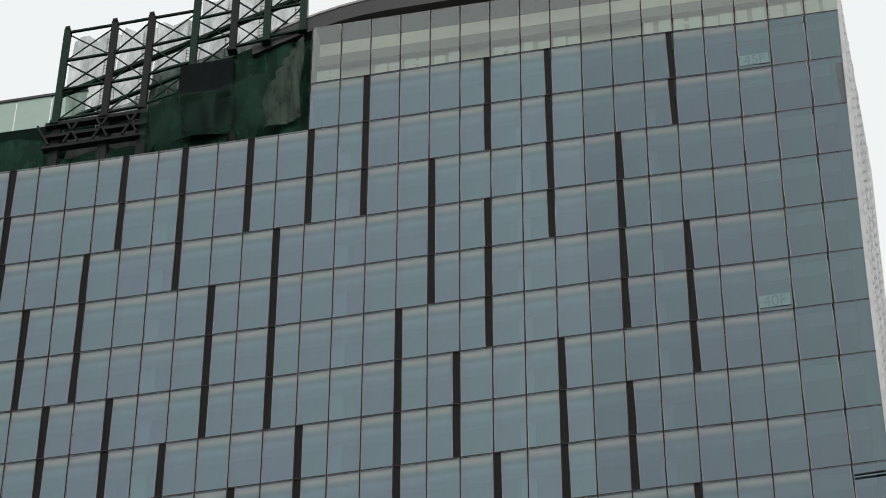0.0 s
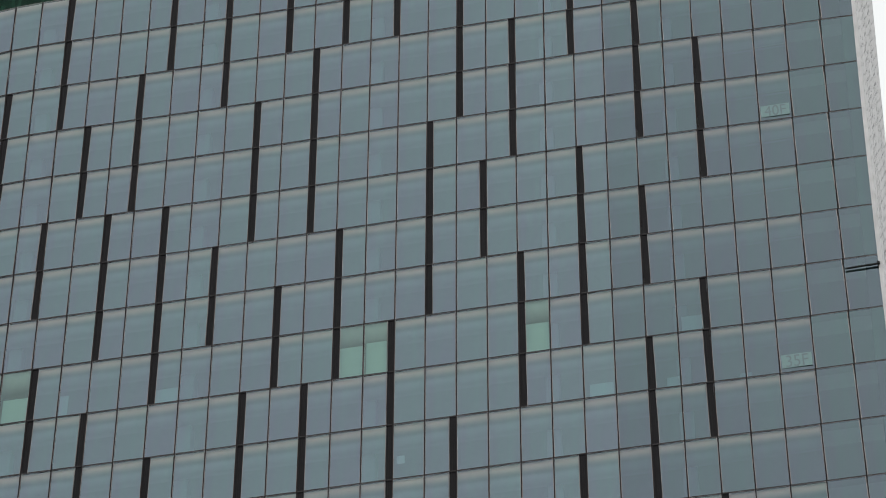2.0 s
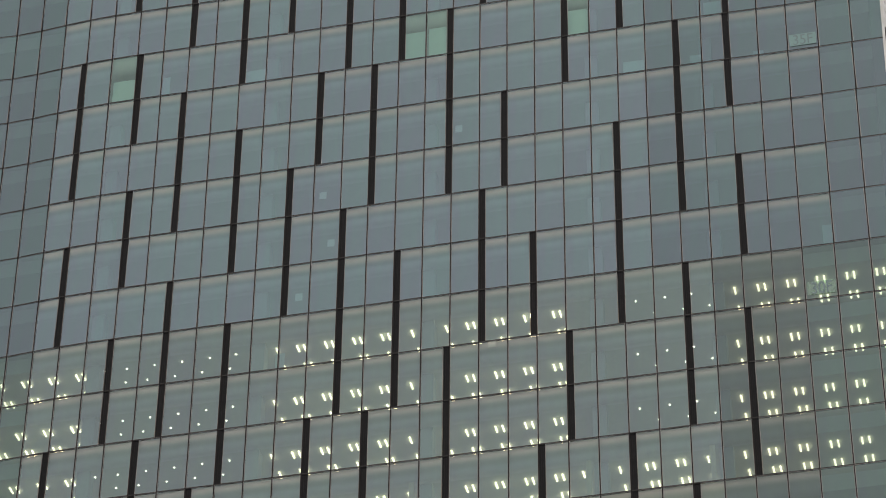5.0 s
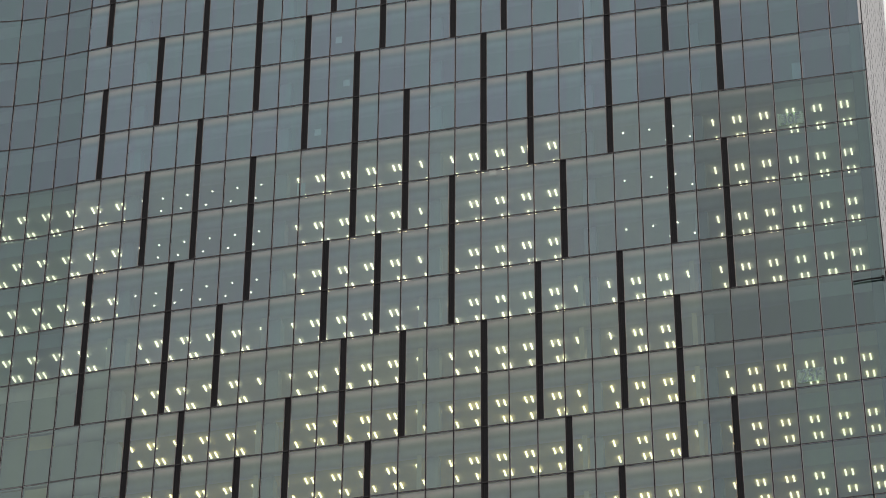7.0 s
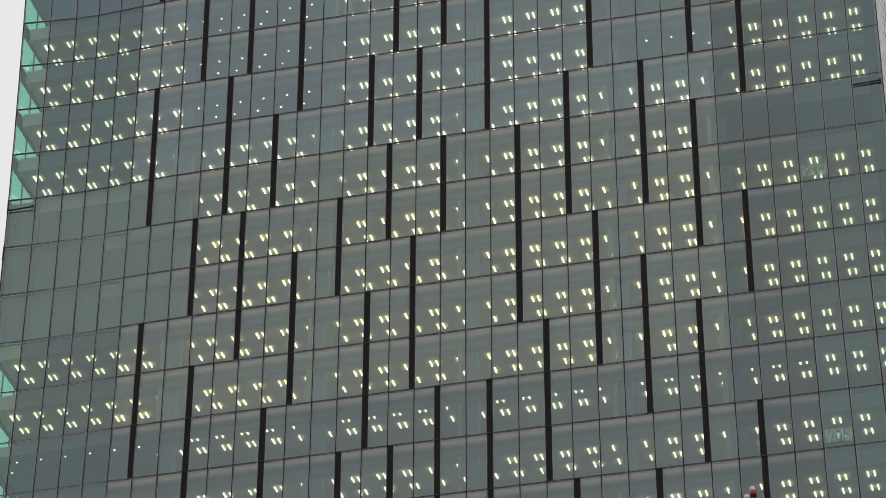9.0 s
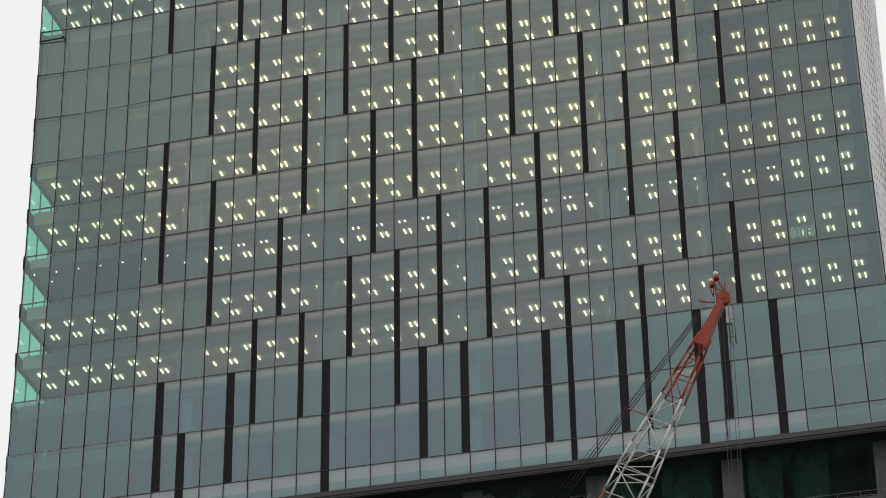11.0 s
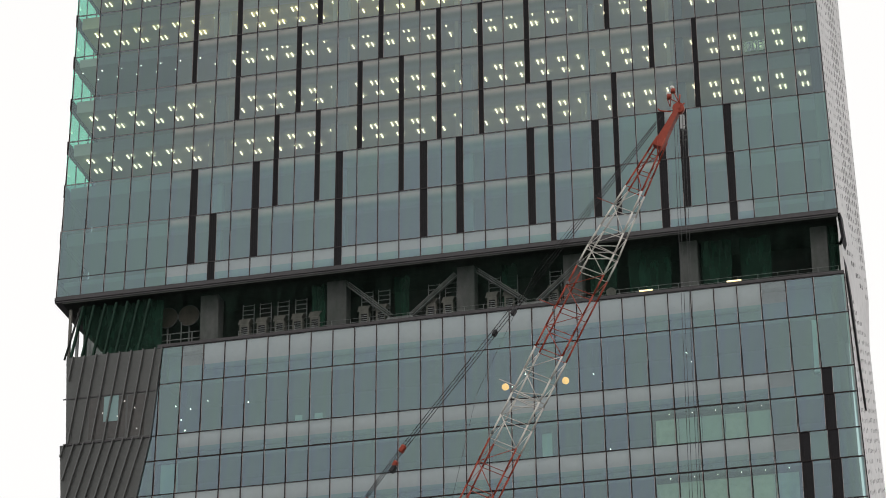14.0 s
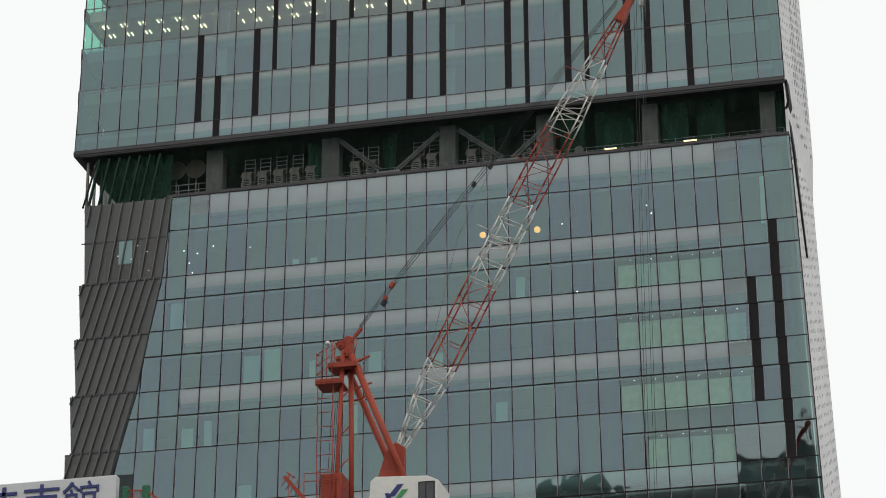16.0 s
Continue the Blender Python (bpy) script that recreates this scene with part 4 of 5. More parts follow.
box(b, across(30.2, -8), across(-0.66, -8), -0.05, 0.28, 116.86, 117.22)
tagged(part("sill_plant", b, FASCIA), "dark metal sill under the plant storey", "sill", kind="structure")
for x0, x1 in ((-54.14, -52.5), (-42.75, -41.04), (-31.32, -29.8), (-22.1, -20.5), (-12.17, -10.7), (-1.27, 0.13)):
    b = bmesh.new()
    box(b, x0, x1, 1.5, 3.0, 116.85, 122.12)
    bevelled(b, 0.03)
    tagged(part("plant_column", b, PLANTGREY), "thick grey column in the open plant storey", "column", "columns of the plant storey", "structure")
for i, (p, q) in enumerate((((-40.9, 121.7), (-37.1, 118.3)), ((-31.4, 121.5), (-35.4, 118.1)), ((-29.5, 121.6), (-25.3, 118.25)), ((-20.6, 121.4), (-24.4, 118.1)))):
    t = thing("steel_brace", p[0], 1.6, p[1], "grey diagonal steel brace between plant-room columns", "brace", "braces of the plant storey")
    d = Vector((q[0] - p[0], 0, q[1] - p[1]))
    side = Vector((d.z, 0, -d.x)).normalized() * 0.17
    b = bmesh.new()
    bar(b, (0, 0, 0), d, 0.06, 0.42)
    part("web", b, SHADED_STEEL, t)
    for s in (-1, 1):
        b = bmesh.new()
        bar(b, side * s, d + side * s, 0.07, 0.34)
        part("flange", b, SHADED_STEEL, t)
for x in (-36.3, -24.85):
    b = bmesh.new()
    box(b, x - 1.15, x + 1.15, 1.35, 1.85, 116.85, 118.1)
    bevelled(b, 0.04)
    tagged(part("brace_foot", b, SHADED_STEEL), "grey steel foot joining two braces", "bracket", "brace feet")


def condenser(x):
    t = thing("condenser_unit", x, 1.7, 116.85, "cream outdoor air-conditioning unit with a dark grille", "air conditioner", "air conditioners of the plant storey")
    b = bmesh.new()
    box(b, 0.12, 1.0, 0, 0.8, 0.5, 2.25)
    part("body", bevelled(b, 0.04), UNIT, t)
    b = bmesh.new()
    vs = [b.verts.new(v) for v in ((-0.05, 0.1, 2.25), (0.85, 0.1, 2.25), (1.15, 0.1, 2.75), (0.1, 0.1, 2.75), (-0.05, 0.8, 2.25), (0.85, 0.8, 2.25), (1.15, 0.8, 2.75), (0.1, 0.8, 2.75))]
    for q in ((0, 1, 2, 3), (7, 6, 5, 4), (0, 4, 5, 1), (3, 2, 6, 7), (0, 3, 7, 4), (1, 5, 6, 2)):
        b.faces.new([vs[i] for i in q])
    part("hood", b, UNIT, t)
    b = bmesh.new()
    box(b, 0.3, 0.86, -0.012, 0.01, 0.95, 1.95)
    g = part("grille", b, SLOT, t, "dark grille")
    b = bmesh.new()
    for i in range(5):
        box(b, 0.3, 0.86, -0.03, -0.013, 1.0 + i * 0.19, 1.04 + i * 0.19)
    part("louvre", b, GALV, g)
    for dx in (0.2, 0.85):
        b = bmesh.new()
        box(b, dx, dx + 0.08, 0.05, 0.7, 0, 0.5)
        part("leg", b, GALV, t)


def rack(x, y=2.7):
    t = thing("pipe_rack", x, y, 116.85, "light steel ladder rack standing in the plant storey", "rack", "racks of the plant storey")
    for dx in (0, 1.0):
        b = bmesh.new()
        bar(b, (dx, 0, 0), (dx, 0, 4.5), 0.055, 0.055)
        part("upright", b, GALV, t)
    for i in range(5):
        b = bmesh.new()
        bar(b, (0, 0, 2.7 + i * 0.42), (1.0, 0, 2.7 + i * 0.42), 0.05, 0.05)
        part("rung", b, GALV, t)


for x in (-50.75, -49.2, -47.6, -46.0, -44.45, -40.1, -38.6, -34.2, -32.7, -28.9, -27.4, -23.6):
    condenser(x)
    rack(x + 0.1)
# guard rail along the sill
t = thing("guard_rail", across(26.5, -8), 0.6, 116.85, "thin steel guard rail at the plant storey edge", "railing")
L = across(-0.4, -8) - across(26.5, -8)
for z in (0.75, 1.1):
    b = bmesh.new()
    bar(b, (0, 0, z), (L, 0, z), 0.02, sides=6)
    part("rail", b, GALV, t)
for i in range(32):
    b = bmesh.new()
    bar(b, (i * L / 31, 0, 0), (i * L / 31, 0, 1.1), 0.022, sides=6)
    part("post", b, GALV, t)
# round dishes behind a rail
for x in (-57.49, -55.52, -59.37):
    t = thing("round_fan", x, 2.6, 120.85, "large round brownish fan disc in the plant storey", "fan", "round fans")
    b = bmesh.new()
    disc(b, (0, 0, 0), 0.92, 0.25, 28)
    part("disc", b, BRONZE, t)
    b = bmesh.new()
    for i in range(28):
        a0, a1 = 2 * math.pi * i / 28, 2 * math.pi * (i + 1) / 28
        bar(b, (0.95 * math.cos(a0), -0.1, 0.95 * math.sin(a0)), (0.95 * math.cos(a1), -0.1, 0.95 * math.sin(a1)), 0.05, 0.1)
    part("rim", b, FINMETAL, t)
    b = bmesh.new()
    bar(b, (0, 0.1, -4.0), (0, 0.1, -0.8), 0.08, sides=8)
    part("stand", b, GALV, t)
t = thing("pipe_railing", -62.0, 2.0, 116.85, "grey pipe railing in front of the round fans", "railing")
for z in (1.0, 1.6, 2.2):
    b = bmesh.new()
    bar(b, (0, 0, z), (8.0, 0, z), 0.045, sides=6)
    part("rail", b, GALV, t)
for i in range(9):
    b = bmesh.new()
    bar(b, (i, 0, 0), (i, 0, 3.2 if i % 3 == 0 else 2.2), 0.045, sides=6)
    part("post", b, GALV, t)
b = bmesh.new()
disc(b, (0, 0, 0), 0.42, 0.08, 20)
ob = part("satellite_dish", bevelled(b, 0.02), UNIT)
ob.location = (-17.9, 0.5, 117.75)
tagged(ob, "small pale satellite dish on the plant storey sill", "dish")
for x0, x1 in ((-15.5, -14.4), (-8.2, -7.0)):
    t = thing("batten_light", x0, 0.35, 117.22, "lit yellow batten lamp above the plant storey sill", "lamp", "batten lamps")
    b = bmesh.new()
    box(b, 0, x1 - x0, 0, 0.1, 0.25, 0.34)
    part("tube", b, BATTEN, t)
    b = bmesh.new()
    box(b, 0, x1 - x0, 0.1, 0.16, -0.3, 0.42)
    part("housing", b, GALV, t)
# nets hanging inside the plant storey
t = thing("plant_net", -64.0, 0.7, 117.0, "dark green net hung inside the open plant storey", "net")
NETS = ((-64.7, -57.4, 0.45), (-44.2, -42.9, 1.2), (-36.9, -35.6, 1.3), (-27.5, -26.2, 1.3), (-19.9, -17.6, 1.2), (-16.6, -13.0, 1.3), (-10.4, -7.9, 1.2), (-7.2, -4.6, 1.3), (0.2, 1.0, 0.9))
for i, (xa, xb, y) in enumerate(NETS):
    b = bmesh.new()
    g = []
    for u in range(9):
        f = u / 8
        g.append([b.verts.new((xa + 64 + (xb - xa) * f, y + 0.12 * math.sin(u * 1.9 + w), -0.1 + (5.15 + 0.1 * math.sin(u * 1.3)) * w / 5)) for w in range(6)])
    for u in range(8):
        for w in range(5):
            b.faces.new((g[u][w], g[u + 1][w], g[u + 1][w + 1], g[u][w + 1])).smooth = True
    part("drape", b, NET, t)
# added sheet across the opening, its dark tint standing in for shade
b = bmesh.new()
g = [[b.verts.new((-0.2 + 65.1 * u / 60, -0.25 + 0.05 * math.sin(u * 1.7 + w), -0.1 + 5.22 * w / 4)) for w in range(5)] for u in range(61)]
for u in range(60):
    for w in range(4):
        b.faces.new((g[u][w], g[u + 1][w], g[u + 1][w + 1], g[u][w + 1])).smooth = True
part("veil", b, VEIL, t, "dark see-through sheet added to shade the whole opening")
# raking fins in front of the net and posts at the open corner
for i in range(7):
    b = bmesh.new()
    x = -58.35 - i * 1.02
    bar(b, (x - 0.95, 0.35, 116.9), (x, 0.35, 121.8), 0.16, 0.3)
    tagged(part("raking_fin", b, GREENSTEEL), "raking dark steel fin at the plant storey corner", "fin", "raking fins")
for x, y, m in ((-65.75, 0.6, UNIT), (-65.35, 1.4, GALV), (-64.9, 2.2, UNIT)):
    b = bmesh.new()
    box(b, x - 0.11, x + 0.11, y, y + 0.25, 116.8, 121.8)
    tagged(part("corner_post", b, m), "slim pale post at the open building corner", "post", "corner posts")
b = bmesh.new()
bar(b, (-65.95, 0.3, 116.9), (-64.7, 0.3, 121.7), 0.14, 0.14)
tagged(part("corner_strut", b, BLACKSTEEL), "dark raking strut at the open building corner", "strut")

# ---------------- lower facade ----------------
LOW = [-8.05, -11.43, -16.05, -18.28, -21.3, -23.73, -27.05, -29.52, -32.64, -34.64, -37.8, -39.7, -43.2]
LOWCOLS = [-0.66, 0.71, 1.89, 2.97] + [float(i) for i in range(4, 34)]
DIAG = ((-8.05, 29.98), (-16.1, 30.28), (-21.5, 30.77), (-27.05, 31.20), (-32.64, 31.88), (-37.8, 32.40), (-44.0, 33.0))


def diag(z):
    for (za_, na), (zb_, nb) in zip(DIAG, DIAG[1:]):
        if zb_ <= z <= za_:
            return na + (nb - na) * (za_ - z) / (za_ - zb_)
    return DIAG[-1][1]


def low_row(i, z1, z0, spandrel, dark_edge):
    b = bmesh.new()
    p, q = spot(diag(z1), z1), spot(-0.66, z1)
    h = 0.055 if dark_edge else 0.035
    box(b, p.x, q.x, -0.05, 0.1, height(z1) - h, height(z1) + h)
    wall = tagged(part("wall_low_storey_%d" % i, b, MULLION), "green-tinted glass wall storey with pale spandrel bands", "wall", kind="structure")
    for r, l_ in zip(LOWCOLS, LOWCOLS[1:]):
        dn = min(diag(z1), diag(z0))
        if l_ > dn:
            if r >= max(diag(z0), diag(z1)) - 0.02:
                continue
            # a pane cut along the raking edge
            bb = bmesh.new()
            a, c = spot(min(l_, diag(z0)), z0), spot(min(l_, diag(z1)), z1)
            d, e = spot(r, z0), spot(r, z1)
            if d.x - a.x < 0.15:
                continue
            f = [bb.verts.new(v) for v in ((a.x + 0.04, -0.02, a.z + 0.03), (d.x - 0.04, -0.02, d.z + 0.03), (e.x - 0.04, -0.02, e.z - 0.03), (min(c.x + 0.04, e.x - 0.05), -0.02, c.z - 0.03))]
            k = [bb.verts.new(v.co + Vector((0, 0.06, 0))) for v in f]
            bb.faces.new(f)
            for s in range(4):
                bb.faces.new((f[(s + 1) % 4], f[s], k[s], k[(s + 1) % 4])).material_index = 1
            part("glass_pane", bb, [GLASS_LOW, ALU], wall)
            continue
        slot_w = 0.0
        if abs(l_ - 0.71) < 0.02 and -37.9 < z0 and z1 < -15.9:
            slot_w = 0.80
        if abs(l_ - 1.89) < 0.02 and -32.8 < z0 and z1 < -21.2:
            slot_w = 0.80
        key = "low"
        if spandrel and r > 1.8 and l_ < min(30.2, diag(z1)) - 0.9:
            key = "band"
        # clearer panes stand in for the brightness of the lit rooms
        if not spandrel and 2 < r < 7.9 and z1 < -18:
            key = "room"
        elif z1 < -34 and r < 12.5:
            key = "base"
        place("glass_pane", PANES[key], wall, l_, r, z0, z1, slot_w, 0)
        if slot_w:
            place("vent_slot", VENT, wall, l_, r, z0, z1, only=('R', slot_w))
    if spandrel:
        b = bmesh.new()
        prev = None
        tall = (height(z1) - height(z0)) * 0.60
        for n in [c for c in LOWCOLS if 2.9 < c < min(30.2, diag(z1)) - 1.0]:
            row = []
            for j in range(9):
                a = j / 8 * math.pi / 2
                pt = spot(n, z1, 0.11 + 0.75 * (1 - math.cos(a)))
                row.append(b.verts.new((pt.x, pt.y, height(z1) - 0.03 - tall * math.sin(a))))
            if prev:
                for j in range(8):
                    b.faces.new((prev[j], row[j], row[j + 1], prev[j + 1])).smooth = True
            prev = row
        part("bulkhead", b, BULKHEAD, wall, "light grey curved bulkhead behind the glass")
        # slab in the unlit colour, so no bright front shows behind the glass
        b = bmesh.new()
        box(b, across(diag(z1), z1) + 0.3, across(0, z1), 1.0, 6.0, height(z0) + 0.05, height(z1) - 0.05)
        tagged(part("ceiling_low_%d" % i, b, CORE_DARK), "ceiling and slab of a lower floor, coloured dark as unlit", "ceiling", kind="structure")
    return wall


kinds = ("s", "v", "s", "v", "s", "v", "s", "v", "x", "v", "s", "v")
for i, (z1, z0) in enumerate(zip(LOW, LOW[1:])):
    if kinds[i] == "x":
        # the split row exists only towards one corner; elsewhere one tall pane
        wall = low_row(i, -32.64, -34.64, False, False)
        for ob in [c for c in wall.children if c.name.startswith("glass_pane")]:
            if ob.matrix_basis.translation.x < across(7.6, -33):
                bpy.data.objects.remove(ob)
        for r, l_ in zip(LOWCOLS, LOWCOLS[1:]):
            if r >= 7.0 and l_ < diag(-32.7):
                place("glass_pane", PANES["low"], wall, l_, r, -37.8, -32.64)
    elif i == 9:
        wall = low_row(i, -34.64, -37.8, False, True)
        for ob in [c for c in wall.children if c.name.startswith("glass_pane")]:
            if ob.matrix_basis.translation.x < across(7.6, -33):
                bpy.data.objects.remove(ob)
        # shorten the transom to the split part
        for v in wall.data.vertices:
            v.co.x = max(v.co.x, across(8.0, -34.6))
    else:
        low_row(i, z1, z0, kinds[i] == "s", kinds[i] == "v" and i > 1)
for n in LOWCOLS:
    b = bmesh.new()
    zt = -8.05
    if n > 30:
        zt = next((z for z in (-8.05 - 0.4 * j for j in range(90)) if diag(z) >= n), -43)
    p, q = spot(n, -44.0), spot(n, zt)
    bar(b, (p.x, 0.03, p.z), (q.x, 0.03, q.z), 0.070, 0.18)
    tagged(part("mullion", b, MULLION), "thin dark bronze mullion between green glass panes", "mullion", "mullions of the lower facade", "structure")
b = bmesh.new()
box(b, across(34.8, -60), across(-0.66, -60), 0.1, 13, 0, height(-44.0))
tagged(part("wall_podium", b, CONCRETE), "plain podium wall below the lower storeys", "wall", kind="structure")

b = bmesh.new()
box(b, across(8.0, -34), across(0, -34), 1.0, 6.0, height(-34.64) + 0.05, height(-32.64) - 0.05)
tagged(part("ceiling_low_8", b, CORE_DARK), "ceiling and slab of a lower floor, coloured dark as unlit", "ceiling", kind="structure")
# rooms with pale partitions and small lamps behind the lower glass
for z1, z0, na, nb in ((-18.5, -21.3, 7.9, 3.0), (-23.9, -27.05, 8.0, 2.1), (-29.7, -32.64, 8.0, 2.1), (-34.7, -37.8, 6.9, 3.0)):
    t = thing("partition_wall", across(na, z0), 0.5, height(z0), "pale boarded partition in a lit room behind the glass", "partition", "partitions of the lower floors")
    L, H = across(nb, z0) - across(na, z0), height(z1) - height(z0) - 0.45
    count = round((na - nb))
    for i in range(count):
        b = bmesh.new()
        box(b, i * L / count + 0.03, (i + 1) * L / count - 0.03, 0, 0.08, 0.02, H)
        part("board", b, (BLIND_LOW if i % 3 else BOARD) if z1 in (-18.5, -34.7) else BOARD, t)
        ob = new("downlight", DOWNLIGHT)
        ob.location = (across(na, z0) + (i + 0.55) * L / count, 1.15, height({-18.5: -18.28, -23.9: -23.73, -29.7: -29.52}.get(z1, -34.64)) + 0.05)
        ob.scale = (0.6, 0.6, 0.6)
        tagged(ob, "small round lit downlight behind the lower glass", "downlight", "downlights of the lower floors")
for n, z in ((10.6, -13.6), (10.2, -14.4), (13.6, -13.0), (14.2, -14.0), (29.6, -12.6), (28.9, -13.0), (28.1, -12.4), (29.3, -13.9), (29.1, -14.9), (6.5, -12.6), (6.3, -13.4), (10.0, -20.3), (26.2, -12.9)):
    ceil = next(c for c in (-11.43, -18.28, -23.73) if c > z)
    t = thing("pendant_spotlight", across(n, z), 2.2, height(z), "small lit spotlight on a thin rod behind the glass", "spotlight", "spotlights of the lower floors")
    b = bmesh.new()
    disc(b, (0, 0, 0), 0.05, 0.09, 10, 'Z')
    part("bulb", b, SPOT, t)
    b = bmesh.new()
    bar(b, (0, 0, 0.05), (0, 0, height(ceil) - height(z) + 0.06), 0.01, sides=5)
    part("rod", b, ROPE, t)
for x in (-22.14, -27.24):
    t = thing("globe_lamp", x, 1.5, 110.66, "round amber globe lamp hanging behind the glass", "pendant lamp", "globe lamps")
    b = bmesh.new()
    bmesh.ops.create_uvsphere(b, u_segments=20, v_segments=12, radius=0.30)
    part("globe", b, BALL, t)
    b = bmesh.new()
    bar(b, (0, 0, 0.3), (0, 0, 2.95), 0.012, sides=6)
    part("cord", b, ROPE, t)
t = thing("inner_column", across(1.0, -14), 0.8, height(-16.05), "pale slim column behind the corner glass", "column", "slim inner columns")
b = bmesh.new()
box(b, 0, 0.4, 0, 0.4, 0, height(-11.5) - height(-16.05))
part("shaft", b, BLIND, t)

# ---------------- dark metal cladding at the lower corner ----------------
TIERS = ((-8.05, -16.1, 34.55, 34.24, 0.0), (-16.1, -21.5, 34.50, 34.22, -0.12), (-21.5, -27.05, 34.50, 34.18, -0.24), (-27.05, -32.5, 34.44, 34.14, -0.36), (-32.5, -44.0, 34.42, 34.0, -0.48))
for i, (z1, z0, nl, nlow, y) in enumerate(TIERS):
    b = bmesh.new()
    a, c, d, e = spot(nlow, z0), spot(diag(z0), z0), spot(diag(z1), z1), spot(nl, z1)
    lo = [b.verts.new((p.x, y, p.z)) for p in (a, c, d, e)]
    bk = [b.verts.new((p.x, 0.35, p.z)) for p in (a, c, d, e)]
    b.faces.new(lo)
    for s in range(4):
        b.faces.new((lo[(s + 1) % 4], lo[s], bk[s], bk[(s + 1) % 4]))
    b.faces.new(bk[::-1])
    wall = tagged(part("wall_clad_%d" % (i + 1), b, DARKMETAL), "dark grey metal clad corner tier with raking fins", "wall", kind="structure")
    # raking fins, seams and an end post
    pitch, lean = (0.56, 0.062) if i == 0 else (0.46, 0.135)
    for j in range(12):
        nt = diag(z1) + 0.3 + j * pitch
        nb, zb_ = nt + (z1 - z0) * lean, z0
        if nt > nl - 0.05:
            continue
        if nb > nlow:
            nb = nl + (nlow - nl) * min(1.0, (nl - nt) / (nb - nt))
            zb_ = z1 - (nb - nt) / lean
        p, q = spot(nt, z1), spot(nb, zb_)
        b = bmesh.new()
        bar(b, (p.x, y - 0.14, p.z), (q.x, y - 0.14, q.z), 0.10, 0.28)
        part("fin", b, FINMETAL, wall)
    b = bmesh.new()
    p, q = spot(nlow, z0), spot(diag(z0), z0)
    box(b, p.x - 0.05, q.x, y - 0.2, 0.3, p.z - 0.08, p.z + 0.1)
    part("ledge", b, FASCIA, wall)
    if i == 0:
        b = bmesh.new()
        p, q = spot(nl, -11.9), spot(diag(-11.9), -11.9)
        box(b, p.x, q.x, y - 0.05, y + 0.02, p.z - 0.05, p.z + 0.05)
        part("seam", b, FASCIA, wall)
        for n in (33.2, 32.3, 31.4):
            b = bmesh.new()
            p, q = spot(n, -15.8), spot(n - 0.75, -12.1)
            box(b, p.x, q.x, y - 0.008, y + 0.01, p.z, q.z)
            part("dark_window", b, paint("dim_window_%d" % int(n * 10), (0.055, 0.052, 0.048), 0.25, 0, 2, 0.3, 0), wall, "dim window in the cladding")
        b = bmesh.new()
        p, q = spot(32.55, -14.3), spot(31.9, -12.0)
        box(b, p.x, q.x, y - 0.02, y + 0.0, p.z, q.z)
        part("pale_board", b, STICKER, wall, "pale board inside the dim window")
    b = bmesh.new()
    p, q = spot(nlow, z0), spot(nl, z1)
    bar(b, (p.x - 0.02, 0.75, p.z), (q.x - 0.02, 0.75, q.z - 0.2), 0.16, 0.8)
    part("end_post", b, UNIT, wall, "pale end post")
    p, q = spot(diag(z1), z1), spot(diag(z0), z0)
    b = bmesh.new()
    bar(b, (p.x + 0.03, -0.06, p.z), (q.x + 0.03, -0.06, q.z), 0.07, 0.3)
    part("edge_trim", b, FINMETAL, wall, "grey raking edge trim")
for n, z in ((33.5, -14.8), (32.95, -14.7), (32.6, -13.5), (31.9, -13.9), (31.6, -12.6), (31.3, -14.6), (30.95, -15.2), (31.1, -13.3)):
    b = bmesh.new()
    box(b, -0.035, 0.035, -0.012, 0.0, -0.04, 0.05)
    ob = part("small_wall_lamp", b, WALL_LAMP)
    p = spot(n, z)
    ob.location = (p.x, -0.015, p.z)
    tagged(ob, "tiny lit lamp on the dark cladding window", "lamp", "tiny lamps in the dim windows")

# blinds and pale curtains here and there behind the lower glass
rnd = random.Random(23)
for n, z1, z0, share in ((29.3, -18.4, -21.3, 0.9), (25.5, -23.8, -27.05, 0.8), (24.5, -23.8, -27.05, 0.95), (22.5, -23.8, -27.05, 0.5), (19.5, -23.8, -27.05, 0.6), (30.4, -29.6, -32.6, 0.7),
                          (28.5, -29.6, -32.6, 0.6), (27.5, -29.6, -32.6, 0.8), (20.5, -29.6, -32.6, 0.9), (16.5, -23.8, -27.05, 0.4), (12.5, -18.4, -21.3, 0.7), (13.5, -29.6, -32.6, 0.6),
                          (23.5, -11.6, -16.0, 0.12), (22.6, -11.6, -16.0, 0.12), (25.6, -33.5, -37.7, 0.3), (21.5, -33.5, -37.7, 0.35)):
    zb_, zt_ = height(z0) + 0.03, height(z1)
    w = rnd.uniform(0.6, 1.6)
    t = thing("roller_blind", across(n, z0) - w / 2, 0.092, zb_, "pale green blind hanging behind the lower glass", "blind", "blinds of the lower floors")
    b = bmesh.new()
    box(b, 0, w, 0, 0.015, 0.02, (zt_ - zb_) * share)
    part("cloth", b, BLIND_LOW, t)
    b = bmesh.new()
    bar(b, (0, 0.007, 0.02), (w, 0.007, 0.02), 0.02, sides=8)
    part("bottom_bar", b, ALU, t)


# ---------------- lower neighbour that carries the sign and the crane ----------------
ROOF = 79.0
STAND = 65.77      # true height of the neighbour's roof
b = bmesh.new()
box(b, -82, 2, -52.3, -45.5, 0, STAND)
tagged(part("annex_building", b, CONCRETE), "plain grey lower building beside the tower", "building", kind="structure")

# ---------------- lattice crane ----------------
CY = -6.0
